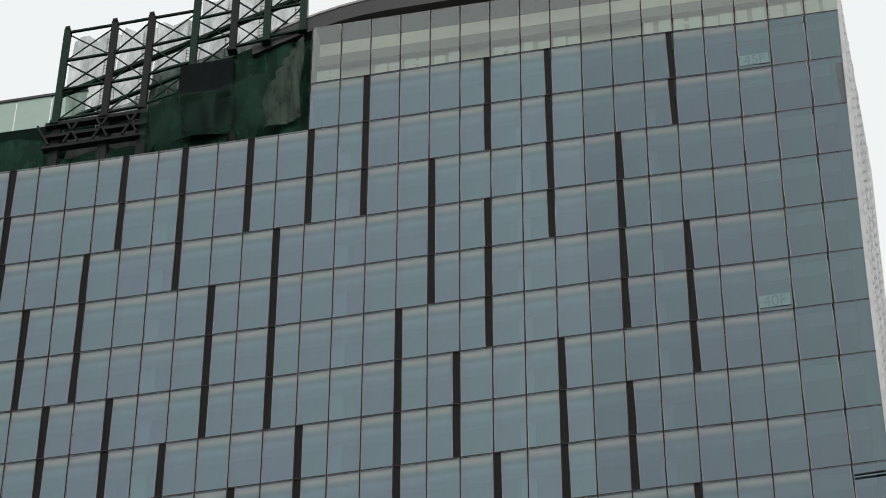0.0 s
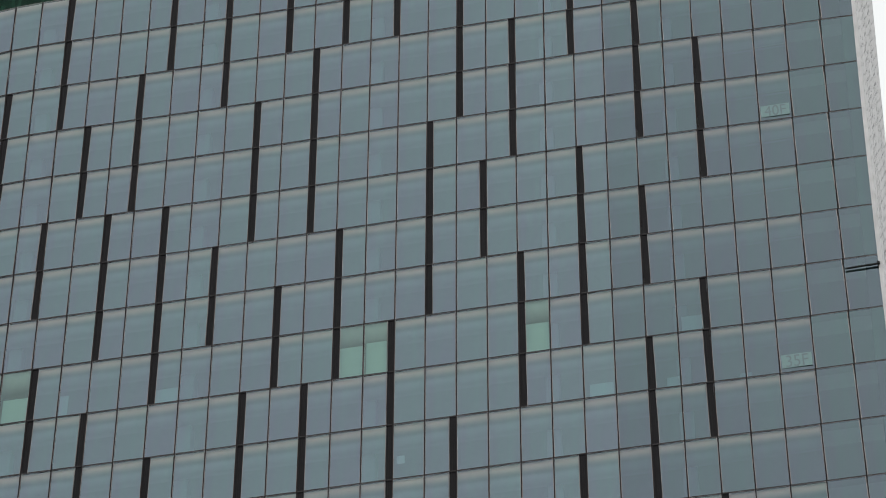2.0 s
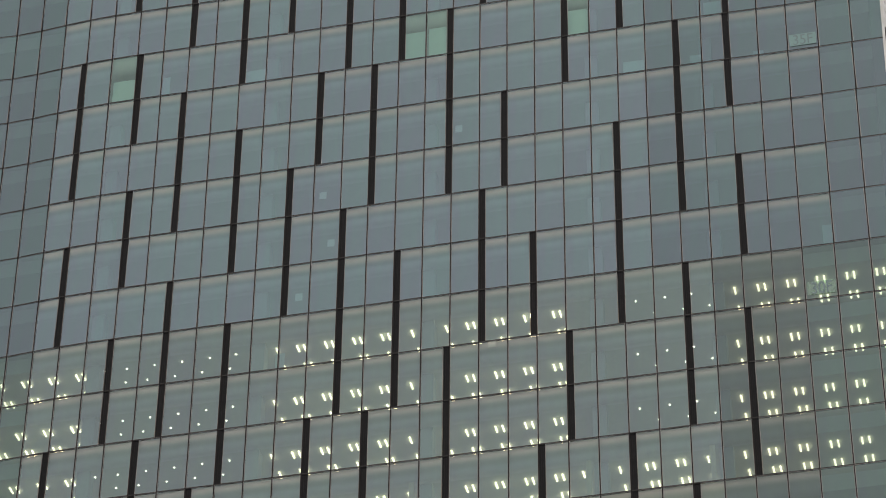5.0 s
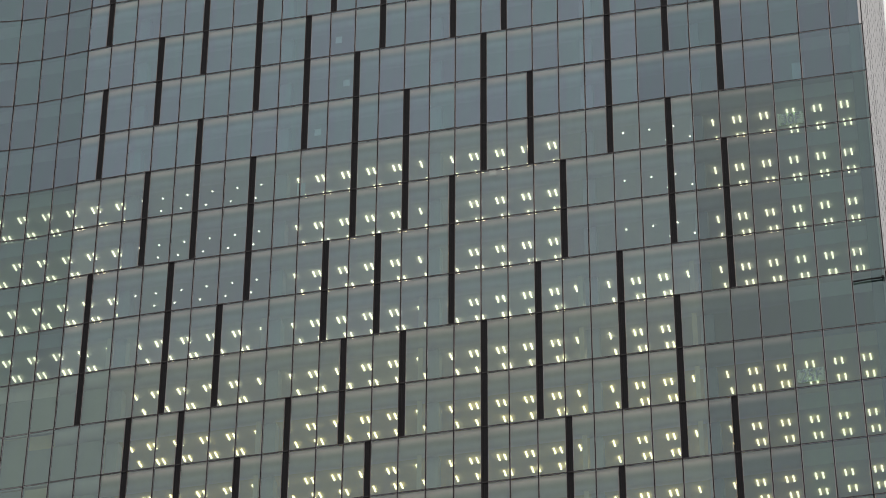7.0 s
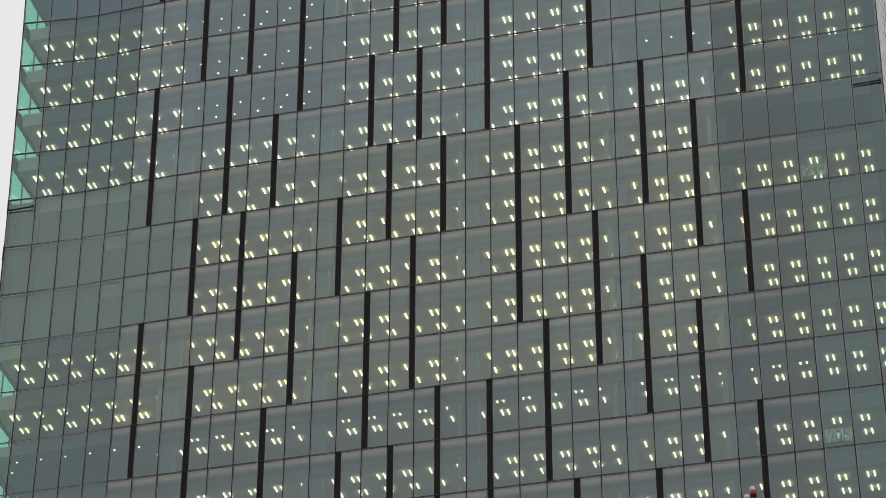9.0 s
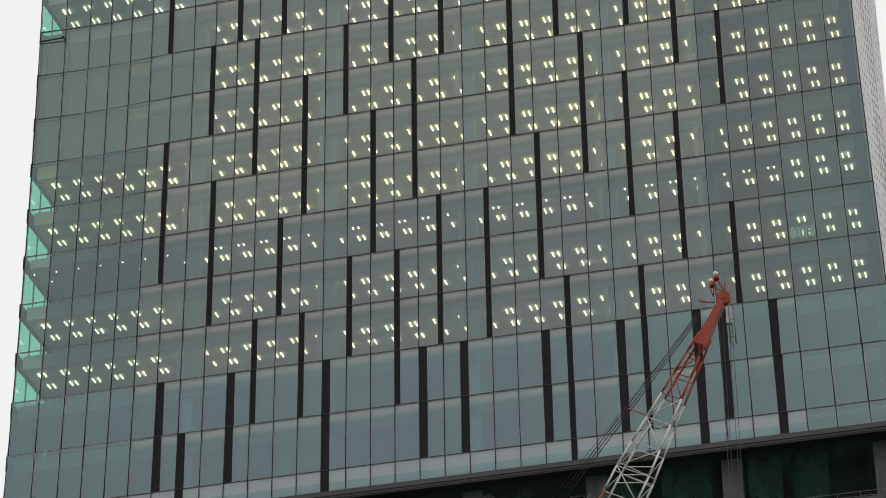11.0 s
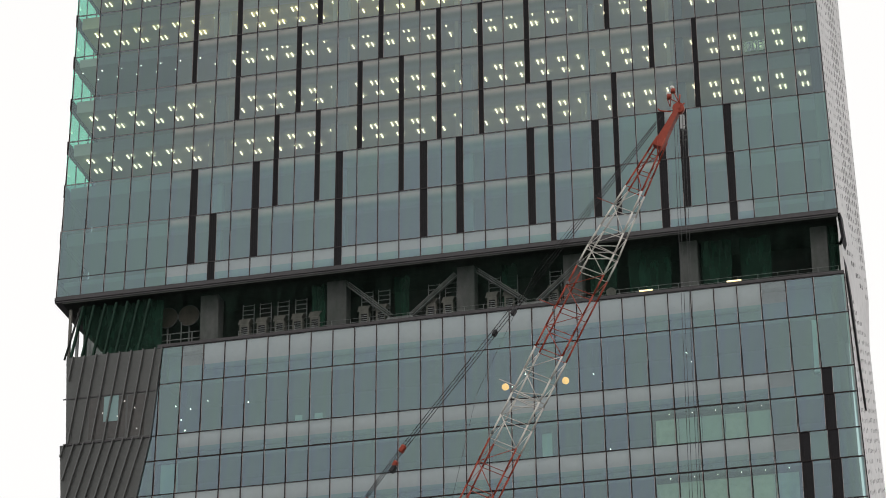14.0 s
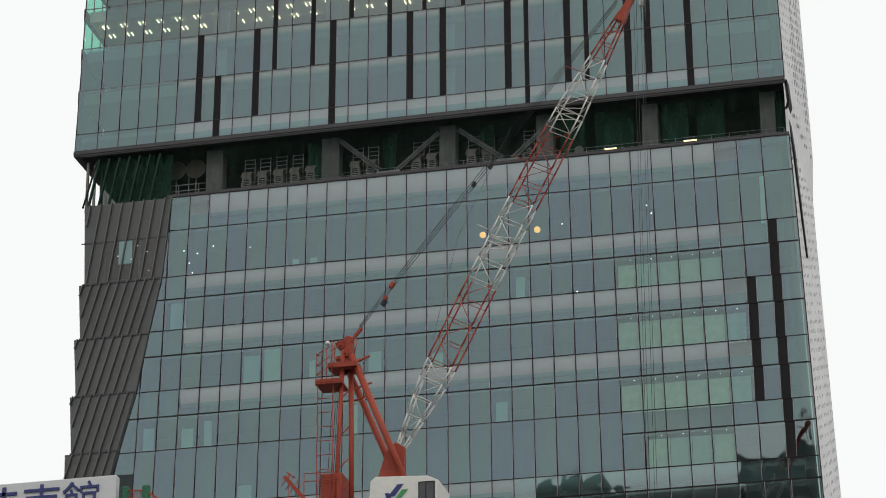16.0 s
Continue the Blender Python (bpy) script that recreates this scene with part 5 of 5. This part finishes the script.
crane = thing("lattice_crane", -34.0, CY, ROOF, "red and white lattice boom crane with a raised boom", "crane")
O = Vector((-34.0, CY, ROOF))
A0, A1 = Vector((-33.0, 0, 87.62)), Vector((-10.28, 0, 131.1))
LEN = (A1 - A0).length
U = (A1 - A0).normalized()
V = Vector((U.z, 0, -U.x))


def boom(s, side, depth):
    """A point of the boom: s metres up, side -1..1 across, depth -1..1 through."""
    half = 1.23 * min(1.0, 0.30 + s / 10) if s < 34.5 else max(0.34, 1.23 - 0.0755 * (s - 34.5))
    deep = 0.70 * min(1.0, 0.5 + s / 16) if s < 34.5 else 0.70 - 0.4 * (s - 34.5) / (LEN - 34.5)
    bow = -0.33 * math.sin(math.pi * s / LEN)
    p = A0 + U * s + V * (half * side + bow)
    return Vector((p.x, CY + deep * depth, p.z)) - O


def section(s0, s1, paint_, bays):
    for side in (-1, 1):
        for depth in (-1, 1):
            b = bmesh.new()
            for i in range(bays):
                bar(b, boom(s0 + (s1 - s0) * i / bays, side, depth), boom(s0 + (s1 - s0) * (i + 1) / bays, side, depth), 0.08, sides=8)
            part("chord", b, paint_, crane)
    for i in range(bays):
        a, c = s0 + (s1 - s0) * i / bays, s0 + (s1 - s0) * (i + 1) / bays
        for depth in (-1, 1):
            b = bmesh.new()
            bar(b, boom(a, -1, depth), boom(a, 1, depth), 0.036, sides=6)
            part("cross_tube", b, paint_, crane)
            if depth > 0:
                continue
            b = bmesh.new()
            e = (-1, 1) if i % 2 else (1, -1)
            bar(b, boom(a, e[0], depth), boom(c, e[1], depth), 0.036, sides=6)
            part("lacing", b, paint_, crane)
        for side in (-1, 1):
            b = bmesh.new()
            bar(b, boom(a, side, -1), boom(c, side, 1), 0.022, sides=6)
            part("lacing", b, paint_, crane)


for s0, s1, colour, bays in ((-0.9, 8.2, WHITE, 5), (8.2, 16.7, RED, 4), (16.7, 25.2, WHITE, 4), (25.2, 32.9, RED, 4), (32.9, 40.9, WHITE, 4), (40.9, 46.0, RED, 3)):
    section(s0, s1, colour, bays)
# crowded frames where boom lengths are pinned together
for s, colour in ((6.6, WHITE), (20.2, WHITE), (34.2, WHITE)):
    for i in range(5):
        b = bmesh.new()
        bar(b, boom(s + i * 0.32, -1, -1 if i % 2 else 1), boom(s + 0.25 + i * 0.30, 1, 1 if i % 2 else -1), 0.045, sides=6)
        part("pin_frame", b, colour, crane)
for s in (17.2, 33.2, 28.6, 31.2):
    b = bmesh.new()
    p = boom(s, -1, -1)
    box(b, p.x - 0.12, p.x + 0.1, p.y - 0.12, p.y + 0.12, p.z - 0.14, p.z + 0.14)
    part("clamp", bevelled(b, 0.04), FINMETAL, crane, "small clamp on the boom")
# plated boom head with sheave
b = bmesh.new()
rings = []
for s, w in ((45.2, 1.0), (47.0, 0.86), (LEN - 0.01, 0.6)):
    rings.append([b.verts.new(boom(s, sd * w if s < LEN else sd * 1.0, dp)) for sd, dp in ((-1, -1), (1, -1), (1, 1), (-1, 1))])
for lo, hi in zip(rings, rings[1:]):
    for i in range(4):
        b.faces.new((lo[i], lo[(i + 1) % 4], hi[(i + 1) % 4], hi[i]))
b.faces.new(rings[0][::-1])
b.faces.new(rings[-1])
part("boom_head", b, RED, crane, "plated red boom head")
tip = A1 - O
tip.y = 0
b = bmesh.new()
disc(b, tip + Vector((0, 0, 0)), 0.48, 0.5, 22)
disc(b, tip, 0.17, 0.7, 14)
part("sheave", b, RED, crane)
for dx, dz in ((-0.80, 1.40), (-0.46, 1.90)):
    b = bmesh.new()
    bar(b, tip + Vector((0.1, 0, 0.5)), tip + Vector((dx + 0.15, 0, dz - 0.4)), 0.05, sides=6)
    bar(b, tip + Vector((-0.7, 0, 0.3)), tip + Vector((dx - 0.1, 0, dz - 0.4)), 0.04, sides=6)
    part("lamp_bracket", b, RED, crane)
    b = bmesh.new()
    disc(b, tip + Vector((dx + 0.06, 0, dz - 0.18)), 0.2, 0.34, 12, 'Z')
    part("lamp_base", b, RED, crane)
    b = bmesh.new()
    bmesh.ops.create_uvsphere(b, u_segments=12, v_segments=8, radius=0.19, matrix=Matrix.Translation(tip + Vector((dx, 0, dz + 0.13))))
    part("warning_lamp", b, CABWHITE, crane, "unlit white warning lamp")
for p, q in (((-0.6, -0.3), (-1.5, -0.1)), ((-1.5, -0.1), (-1.7, 0.1)), ((0.55, 0.35), (0.2, 0.1)), ((0.2, 1.2), (0.1, 0.3))):
    b = bmesh.new()
    bar(b, tip + Vector((p[0], -0.2, p[1])), tip + Vector((q[0], -0.2, q[1])), 0.06, sides=6)
    part("bracket_tube", b, RED, crane)
b = bmesh.new()
box(b, tip.x + 0.1, tip.x + 0.45, -0.2, 0.2, tip.z - 2.0, tip.z - 0.7)
part("rope_guide", b, GALV, crane)


def at_(x, z, y=0.0):
    return Vector((x, CY + y, z)) - O


BACK = -0.33       # the mast stands a little behind the boom foot
def mast_at(x, z, y=0.0):
    return at_(x + BACK, z + (0.35 * y if z > ROOF + 2 else 0.0), y)


# back mast: four legs, head, platform
for name, p, q, r, y0, y1 in (("mast_leg", (-38.0, 97.2), (-38.6, ROOF), 0.20, -1.0, -1.3), ("mast_leg", (-37.5, 97.2), (-37.2, ROOF), 0.24, -0.2, -0.4),
                              ("mast_strut", (-37.2, 96.6), (-30.4, 80.0), 0.30, -1.0, -2.2), ("mast_strut", (-37.9, 94.9), (-31.9, 81.0), 0.30, 0.9, 2.0)):
    b = bmesh.new()
    bar(b, mast_at(*p, y0), mast_at(*q, y1), r, sides=14)
    part(name, b, RED, crane)
for z in (92.5, 89.0, 86.0, 83.5):
    b = bmesh.new()
    bar(b, mast_at(-38.2, z, -1.0), mast_at(-37.4, z + 0.9, -0.3), 0.07, sides=6)
    part("mast_brace", b, RED, crane)
b = bmesh.new()
box(b, -38.58 + 34, -37.58 + 34, -0.9, 0.2, 95.0 - ROOF, 97.75 - ROOF)
part("mast_head", bevelled(b, 0.12), RED, crane)
b = bmesh.new()
disc(b, mast_at(-37.6, 98.0, -0.5), 0.45, 0.7, 16)
bar(b, mast_at(-37.5, 97.9, -0.6), mast_at(-36.4, 99.2, -0.6), 0.24, 0.3)
part("head_sheave", b, RED, crane)
b = bmesh.new()
bar(b, mast_at(-37.0, 95.9, -0.9), mast_at(-35.5, 96.4, -0.9), 0.16, 0.2)
part("stub_arm", b, RED, crane)
for x, z, r, w in ((-38.25, 97.55, 0.42, 1.3), (-37.75, 96.7, 0.36, 1.5), (-38.45, 96.2, 0.3, 1.2)):
    b = bmesh.new()
    disc(b, mast_at(x, z, -0.4), r, w, 16)
    disc(b, mast_at(x, z, -0.4), r * 0.4, w + 0.3, 10)
    part("rope_drum", b, RED, crane)
for x0, z0, x1, z1 in ((-38.9, 95.2, -38.7, 97.9), (-38.7, 97.9, -37.7, 98.2), (-39.2, 95.2, -39.0, 97.2), (-39.2, 97.2, -38.4, 97.6), (-36.9, 96.8, -36.6, 98.1), (-36.6, 98.1, -37.4, 98.5)):
    b = bmesh.new()
    bar(b, mast_at(x0, z0, -1.2), mast_at(x1, z1, -1.2), 0.05, sides=6)
    part("head_rail", b, RED, crane)
for z in (93.3, 92.2):
    b = bmesh.new()
    bar(b, mast_at(-37.0, z, -0.9), mast_at(-35.3, z + 0.5, -0.9), 0.12, 0.16)
    part("stub_arm", b, RED, crane)
plat = bmesh.new()
box(plat, -40.68 + 34, -38.2 + 34, -1.9, 0.6, 93.4 - ROOF, 93.58 - ROOF)
box(plat, -40.68 + 34, -38.2 + 34, -1.95, -1.88, 93.58 - ROOF, 93.85 - ROOF)
part("platform", plat, RED, crane)
plat2 = bmesh.new()
box(plat2, -39.6 + 34, -36.9 + 34, -1.7, 0.5, 95.0 - ROOF, 95.45 - ROOF)
part("platform", plat2, RED, crane)
for z in (95.0, 95.9, 96.9):
    b = bmesh.new()
    bar(b, mast_at(-40.3, z, -1.9), mast_at(-38.7, z + 0.9, -1.9), 0.045, sides=6)
    bar(b, mast_at(-40.3, z, -1.9), mast_at(-40.3, z, 0.5), 0.045, sides=6)
    part("guard_rail", b, RED, crane)
for x, z0, z1 in ((-40.3, 93.9, 97.0), (-39.8, 94.0, 97.3), (-39.3, 94.0, 97.6), (-38.8, 94.0, 98.2)):
    b = bmesh.new()
    bar(b, mast_at(x, z0, -1.9), mast_at(x, z1, -1.9), 0.045, sides=6)
    part("guard_post", b, RED, crane)
b = bmesh.new()
bmesh.ops.create_uvsphere(b, u_segments=12, v_segments=8, radius=0.2, matrix=Matrix.Translation(mast_at(-39.25, 98.0, -1.9)))
part("warning_lamp", b, CABWHITE, crane, "unlit white warning lamp")
# ladder with hoops
for x in (-40.2, -38.75):
    b = bmesh.new()
    bar(b, mast_at(x, ROOF, -1.6), mast_at(x, 93.9, -1.6), 0.05, sides=6)
    part("ladder_rail", b, RED, crane)
for i in range(10):
    z = 80.5 + i * 1.35
    b = bmesh.new()
    for j in range(14):
        a0, a1 = 2 * math.pi * j / 14, 2 * math.pi * (j + 1) / 14
        bar(b, mast_at(-39.47 + 0.72 * math.cos(a0), z, -1.6 + 0.6 * math.sin(a0)), mast_at(-39.47 + 0.72 * math.cos(a1), z, -1.6 + 0.6 * math.sin(a1)), 0.03, sides=5)
    part("hoop", b, RED, crane)
for x in (-39.0, -39.5, -39.2):
    b = bmesh.new()
    bar(b, mast_at(x, ROOF + 1, -1.2), mast_at(x + 0.6, 95.0, -0.8), 0.03, sides=6)
    part("rope", b, ROPE, crane)
# machinery deck rails at the foot
b = bmesh.new()
box(b, -43.2 + 34, -37.5 + 34, -2.0, 2.0, 0.3, 1.0)
part("machine_deck", b, RED, crane)
b = bmesh.new()
box(b, -40.2 + 34, -38.2 + 34, -1.4, 1.2, 1.0, 85.0 - ROOF)
part("winch_housing", bevelled(b, 0.08), RED, crane)
for x in (-41.6, -40.3, -43.0):
    b = bmesh.new()
    bar(b, at_(x, ROOF + 1, -1.9), at_(x, 85.0, -1.9), 0.05, sides=6)
    part("guard_post", b, RED, crane)
for z in (84.95, 84.2):
    b = bmesh.new()
    bar(b, at_(-41.6, z, -1.9), at_(-38.4, z, -1.9), 0.045, sides=6)
    part("guard_rail", b, RED, crane)
b = bmesh.new()
bar(b, at_(-43.4, 84.8, -1.9), at_(-41.2, 82.2, -1.9), 0.35, 0.4)
bar(b, at_(-43.3, 85.3, -1.9), at_(-42.4, 84.6, -1.9), 0.05, sides=6)
for i in range(4):
    bar(b, at_(-43.7 + i * 0.4, 83.9 - i * 0.35, -1.9), at_(-42.9 + i * 0.4, 85.2 - i * 0.35, -1.9), 0.04, sides=6)
part("tilted_stair", b, RED, crane)
# boom foot plate
b = bmesh.new()
outline = ((-35.5, 82.6), (-34.3, 86.6), (-33.4, 87.6), (-32.5, 87.0), (-32.6, 84.2), (-33.6, 82.6))
f = [b.verts.new(at_(x, z, -1.0)) for x, z in outline]
k = [b.verts.new(at_(x, z, -0.6)) for x, z in outline]
b.faces.new(f[::-1])
b.faces.new(k)
for i in range(6):
    j = (i + 1) % 6
    b.faces.new((f[i], f[j], k[j], k[i]))
part("foot_plate", b, RED, crane)
# white machine house with windows and a plain two-colour mark
b = bmesh.new()
vs = [b.verts.new(at_(x, z, y)) for y in (-2.6, 1.6) for x, z in ((-35.5, ROOF + 1.1), (-35.25, 84.35), (-34.8, 84.75), (-30.0, 84.5), (-29.0, 84.0), (-29.3, ROOF + 1.1))]
b.faces.new(vs[:6][::-1])
b.faces.new(vs[6:])
for i in range(6):
    j = (i + 1) % 6
    b.faces.new((vs[i], vs[j], vs[6 + j], vs[6 + i]))
bmesh.ops.recalc_face_normals(b, faces=b.faces)
bmesh.ops.bevel(b, geom=list(b.edges), offset=0.05, segments=1, affect='EDGES')
house = part("machine_house", b, CABWHITE, crane, "off-white machine house")
house.location.z = -0.85
for x0, x1 in ((-30.75, -30.2), (-30.1, -29.45)):
    b = bmesh.new()
    box(b, x0 + 34, x1 + 34, -2.68, -2.62, 82.2 - ROOF, 83.85 - ROOF)
    part("window", b, CABGLASS, house, "dim window")
b = bmesh.new()
box(b, -30.85 + 34, -29.35 + 34, -2.66, -2.61, 82.1 - ROOF, 83.95 - ROOF)
part("window_frame", b, MULLION, house)
for pts, m in ((((-33.6, 83.3), (-33.0, 83.3), (-32.2, 84.35), (-32.75, 84.35)), BLUEINK), (((-33.9, 83.6), (-33.5, 83.6), (-33.3, 83.2), (-33.7, 83.0)), BLUEINK), (((-33.0, 83.0), (-32.5, 83.0), (-31.8, 83.85), (-32.3, 83.85)), GREENINK)):
    b = bmesh.new()
    f = [b.verts.new(at_(x, z - 0.5, -2.69)) for x, z in pts]
    k = [b.verts.new(at_(x, z - 0.5, -2.64)) for x, z in pts]
    b.faces.new(f)
    b.faces.new(k[::-1])
    for i in range(4):
        j = (i + 1) % 4
        b.faces.new((f[j], f[i], k[i], k[j]))
    part("mark", b, m, house, "plain coloured mark")
# pendant ropes from mast to boom head, blocks on them
for i, dz in enumerate((0.0, 0.48, 0.95)):
    pts = [at_(-36.95, 98.9 + dz * 0.4, -0.5), at_(-33.7, 102.9 + dz * 0.7, -0.5), at_(-24.05, 114.5 + dz * 0.8, -0.5), at_(-12.2, 129.5 + dz * 0.5, -0.3)]
    b = bmesh.new()
    for p, q in zip(pts, pts[1:]):
        bar(b, p, q, 0.034, sides=6)
    part("pendant_rope", b, ROPE, crane)
for x, z, r, m in ((-34.65, 101.35, 0.25, ROPE), (-33.87, 103.0, 0.25, RED), (-34.5, 101.75, 0.2, RED), (-24.5, 114.0, 0.22, ROPE), (-26.1, 112.3, 0.2, ROPE)):
    b = bmesh.new()
    bar(b, at_(x - r * 0.7, z - r * 1.1, -0.5), at_(x + r * 0.7, z + r * 1.1, -0.5), r * 1.5, 0.5)
    part("rope_block", bevelled(b, 0.06), m, crane)
# thin signal line
b = bmesh.new()
pts = [at_(-30.0, 97.0, -0.8), at_(-27.6, 107.0, -0.8), at_(-22.5, 117.5, -0.8), at_(-11.6, 130.3, -0.6)]
for p, q in zip(pts, pts[1:]):
    bar(b, p, q, 0.016, sides=5)
part("signal_line", b, ROPE, crane)
for s in (21.5, 29.0, 39.0):
    b = bmesh.new()
    p = boom(s, -1, -1)
    bar(b, p, p + Vector((-1.35, 0, 0.75)), 0.035, sides=6)
    part("line_arm", b, RED if s > 25 else WHITE, crane)
# hoist ropes hanging from the head
for x in (-10.85, -10.62, -10.2, -9.98):
    b = bmesh.new()
    bar(b, at_(x + 0.15, 130.7, 0), at_(x, ROOF + 0.4, 0), 0.019, sides=6)
    part("hoist_rope", b, ROPE, crane)
b = bmesh.new()
for i in range(4):
    bar(b, at_(-9.95, 129.3 - i * 0.45, -0.3), at_(-9.6, 129.3 - i * 0.45, -0.3), 0.03, sides=6)
bar(b, at_(-9.95, 130.4, -0.3), at_(-9.95, 127.4, -0.3), 0.04, sides=6)
bar(b, at_(-9.6, 130.4, -0.3), at_(-9.6, 127.4, -0.3), 0.04, sides=6)
part("head_ladder", b, FINMETAL, crane)
b = bmesh.new()
box(b, -12 + 34, -8 + 34, -1.5, 1.5, -0.6, 0.2)
part("load_deck", b, FINMETAL, crane)

# the crane stands in front of the tower, on the neighbour's roof
crane.location, crane.scale = (-22.30, -50.0, STAND + 0.09), (0.7871, 0.7871, 0.7871)

# ---------------- roof sign ----------------
sign = thing("roof_sign", -75.0, -6.6, ROOF, "white roof sign board with large blue characters", "sign")
b = bmesh.new()
box(b, 0, 75 - 58.95, 0, 0.9, 0.2, 87.17 - ROOF)
part("board", bevelled(b, 0.05), SIGNWHITE, sign)
for x in (1.0, 8.0, 15.2):
    b = bmesh.new()
    box(b, x, x + 0.3, 0.9, 1.2, 0, 7.5)
    part("post", b, GALV, sign)
cu = bpy.data.curves.new("lettering", 'FONT')
cu.body, cu.size, cu.extrude = "\u5357\u9928", 3.75, 0.06
cu.materials.append(BLUEINK)
ob = new("lettering", cu)
ob.parent = sign
ob.matrix_basis = pose(75 - 67.75, -0.08, 83.65 - ROOF, 90, 0, 0)
ob["label"] = "deep blue raised characters"
for x0, x1, z0, z1 in ((-70.6, -68.2, 86.0, 86.3), (-69.6, -69.25, 84.0, 86.8), (-70.6, -68.3, 85.2, 85.45)):
    b = bmesh.new()
    box(b, 75 + x0, 75 + x1, -0.12, -0.01, z0 - ROOF, z1 - ROOF)
    part("stroke", b, BLUEINK, sign)

SHRINK = 0.8168
sign.location, sign.scale = (-55.74, -50.6, STAND - 0.51), (SHRINK, SHRINK, SHRINK)

# red cage wrapped in green sheet beside the sign
cage = thing("red_cage", -58.4, -6.0, ROOF, "red steel cage with green padding beside the sign", "cage")
for x in (0.2, 2.1):
    b = bmesh.new()
    box(b, x - 0.35, x + 0.35, -0.3, 0.3, 5.2, 7.15)
    part("padding", bevelled(b, 0.14), paint("green_sheet_%d" % int(x), (0.015, 0.10, 0.05), 0.7, 0, 4, 0.3, 0.2), cage, "green sheet padding")
    b = bmesh.new()
    box(b, x - 0.12, x + 0.12, -0.12, 0.12, 0, 5.2)
    part("leg", b, RED, cage)
for z in (6.75, 6.0, 5.4):
    b = bmesh.new()
    bar(b, (0.5, -0.2, z), (2.0, -0.2, z - 0.15), 0.09, 0.09)
    part("rail", b, RED, cage)
for i in range(6):
    b = bmesh.new()
    bar(b, (0.6 + i * 0.25, -0.15, 5.3), (0.6 + i * 0.25, -0.15, 6.75), 0.05, 0.05)
    part("bar", b, RED, cage)
b = bmesh.new()
bar(b, (2.4, -0.1, 6.4), (4.0, -0.1, 5.2), 0.18, 0.18)
part("rail", b, RED, cage)

cage.location, cage.scale = (-55.74 + 16.6 * SHRINK, -50.2, STAND - 0.51), (SHRINK, SHRINK, SHRINK)

# ---------------- dark towers across the street, mirrored in the low glass ----------------
for x0, x1, top, crown in ((-91, -75.5, 196.5, 3.5), (-75, -49, 193.0, 1.0), (-48.5, -20, 199.5, 3.0)):
    t = thing("mirrored_tower", x0, -330, 0, "dark green-grey tower across the street, seen mirrored in the glass", "building", "towers across the street")
    b = bmesh.new()
    box(b, 0, x1 - x0, -20, 0, 0, top)
    part("wall", b, FARWALL, t)
    for i in range(3):
        b = bmesh.new()
        w = (x1 - x0) / 3
        box(b, i * w + 0.6, i * w + w * 0.8, -12, -3, top, top + crown * (0.4 + 0.3 * ((i * 2) % 3)))
        part("roof_hut", bevelled(b, 0.5), FARWALL, t)
    for i in range(6):
        b = bmesh.new()
        box(b, 0.5, x1 - x0 - 0.5, 0.0, 0.05, top - 4.0 - i * 4, top - 2.2 - i * 4)
        part("window_band", b, GLASS_TOP, t)
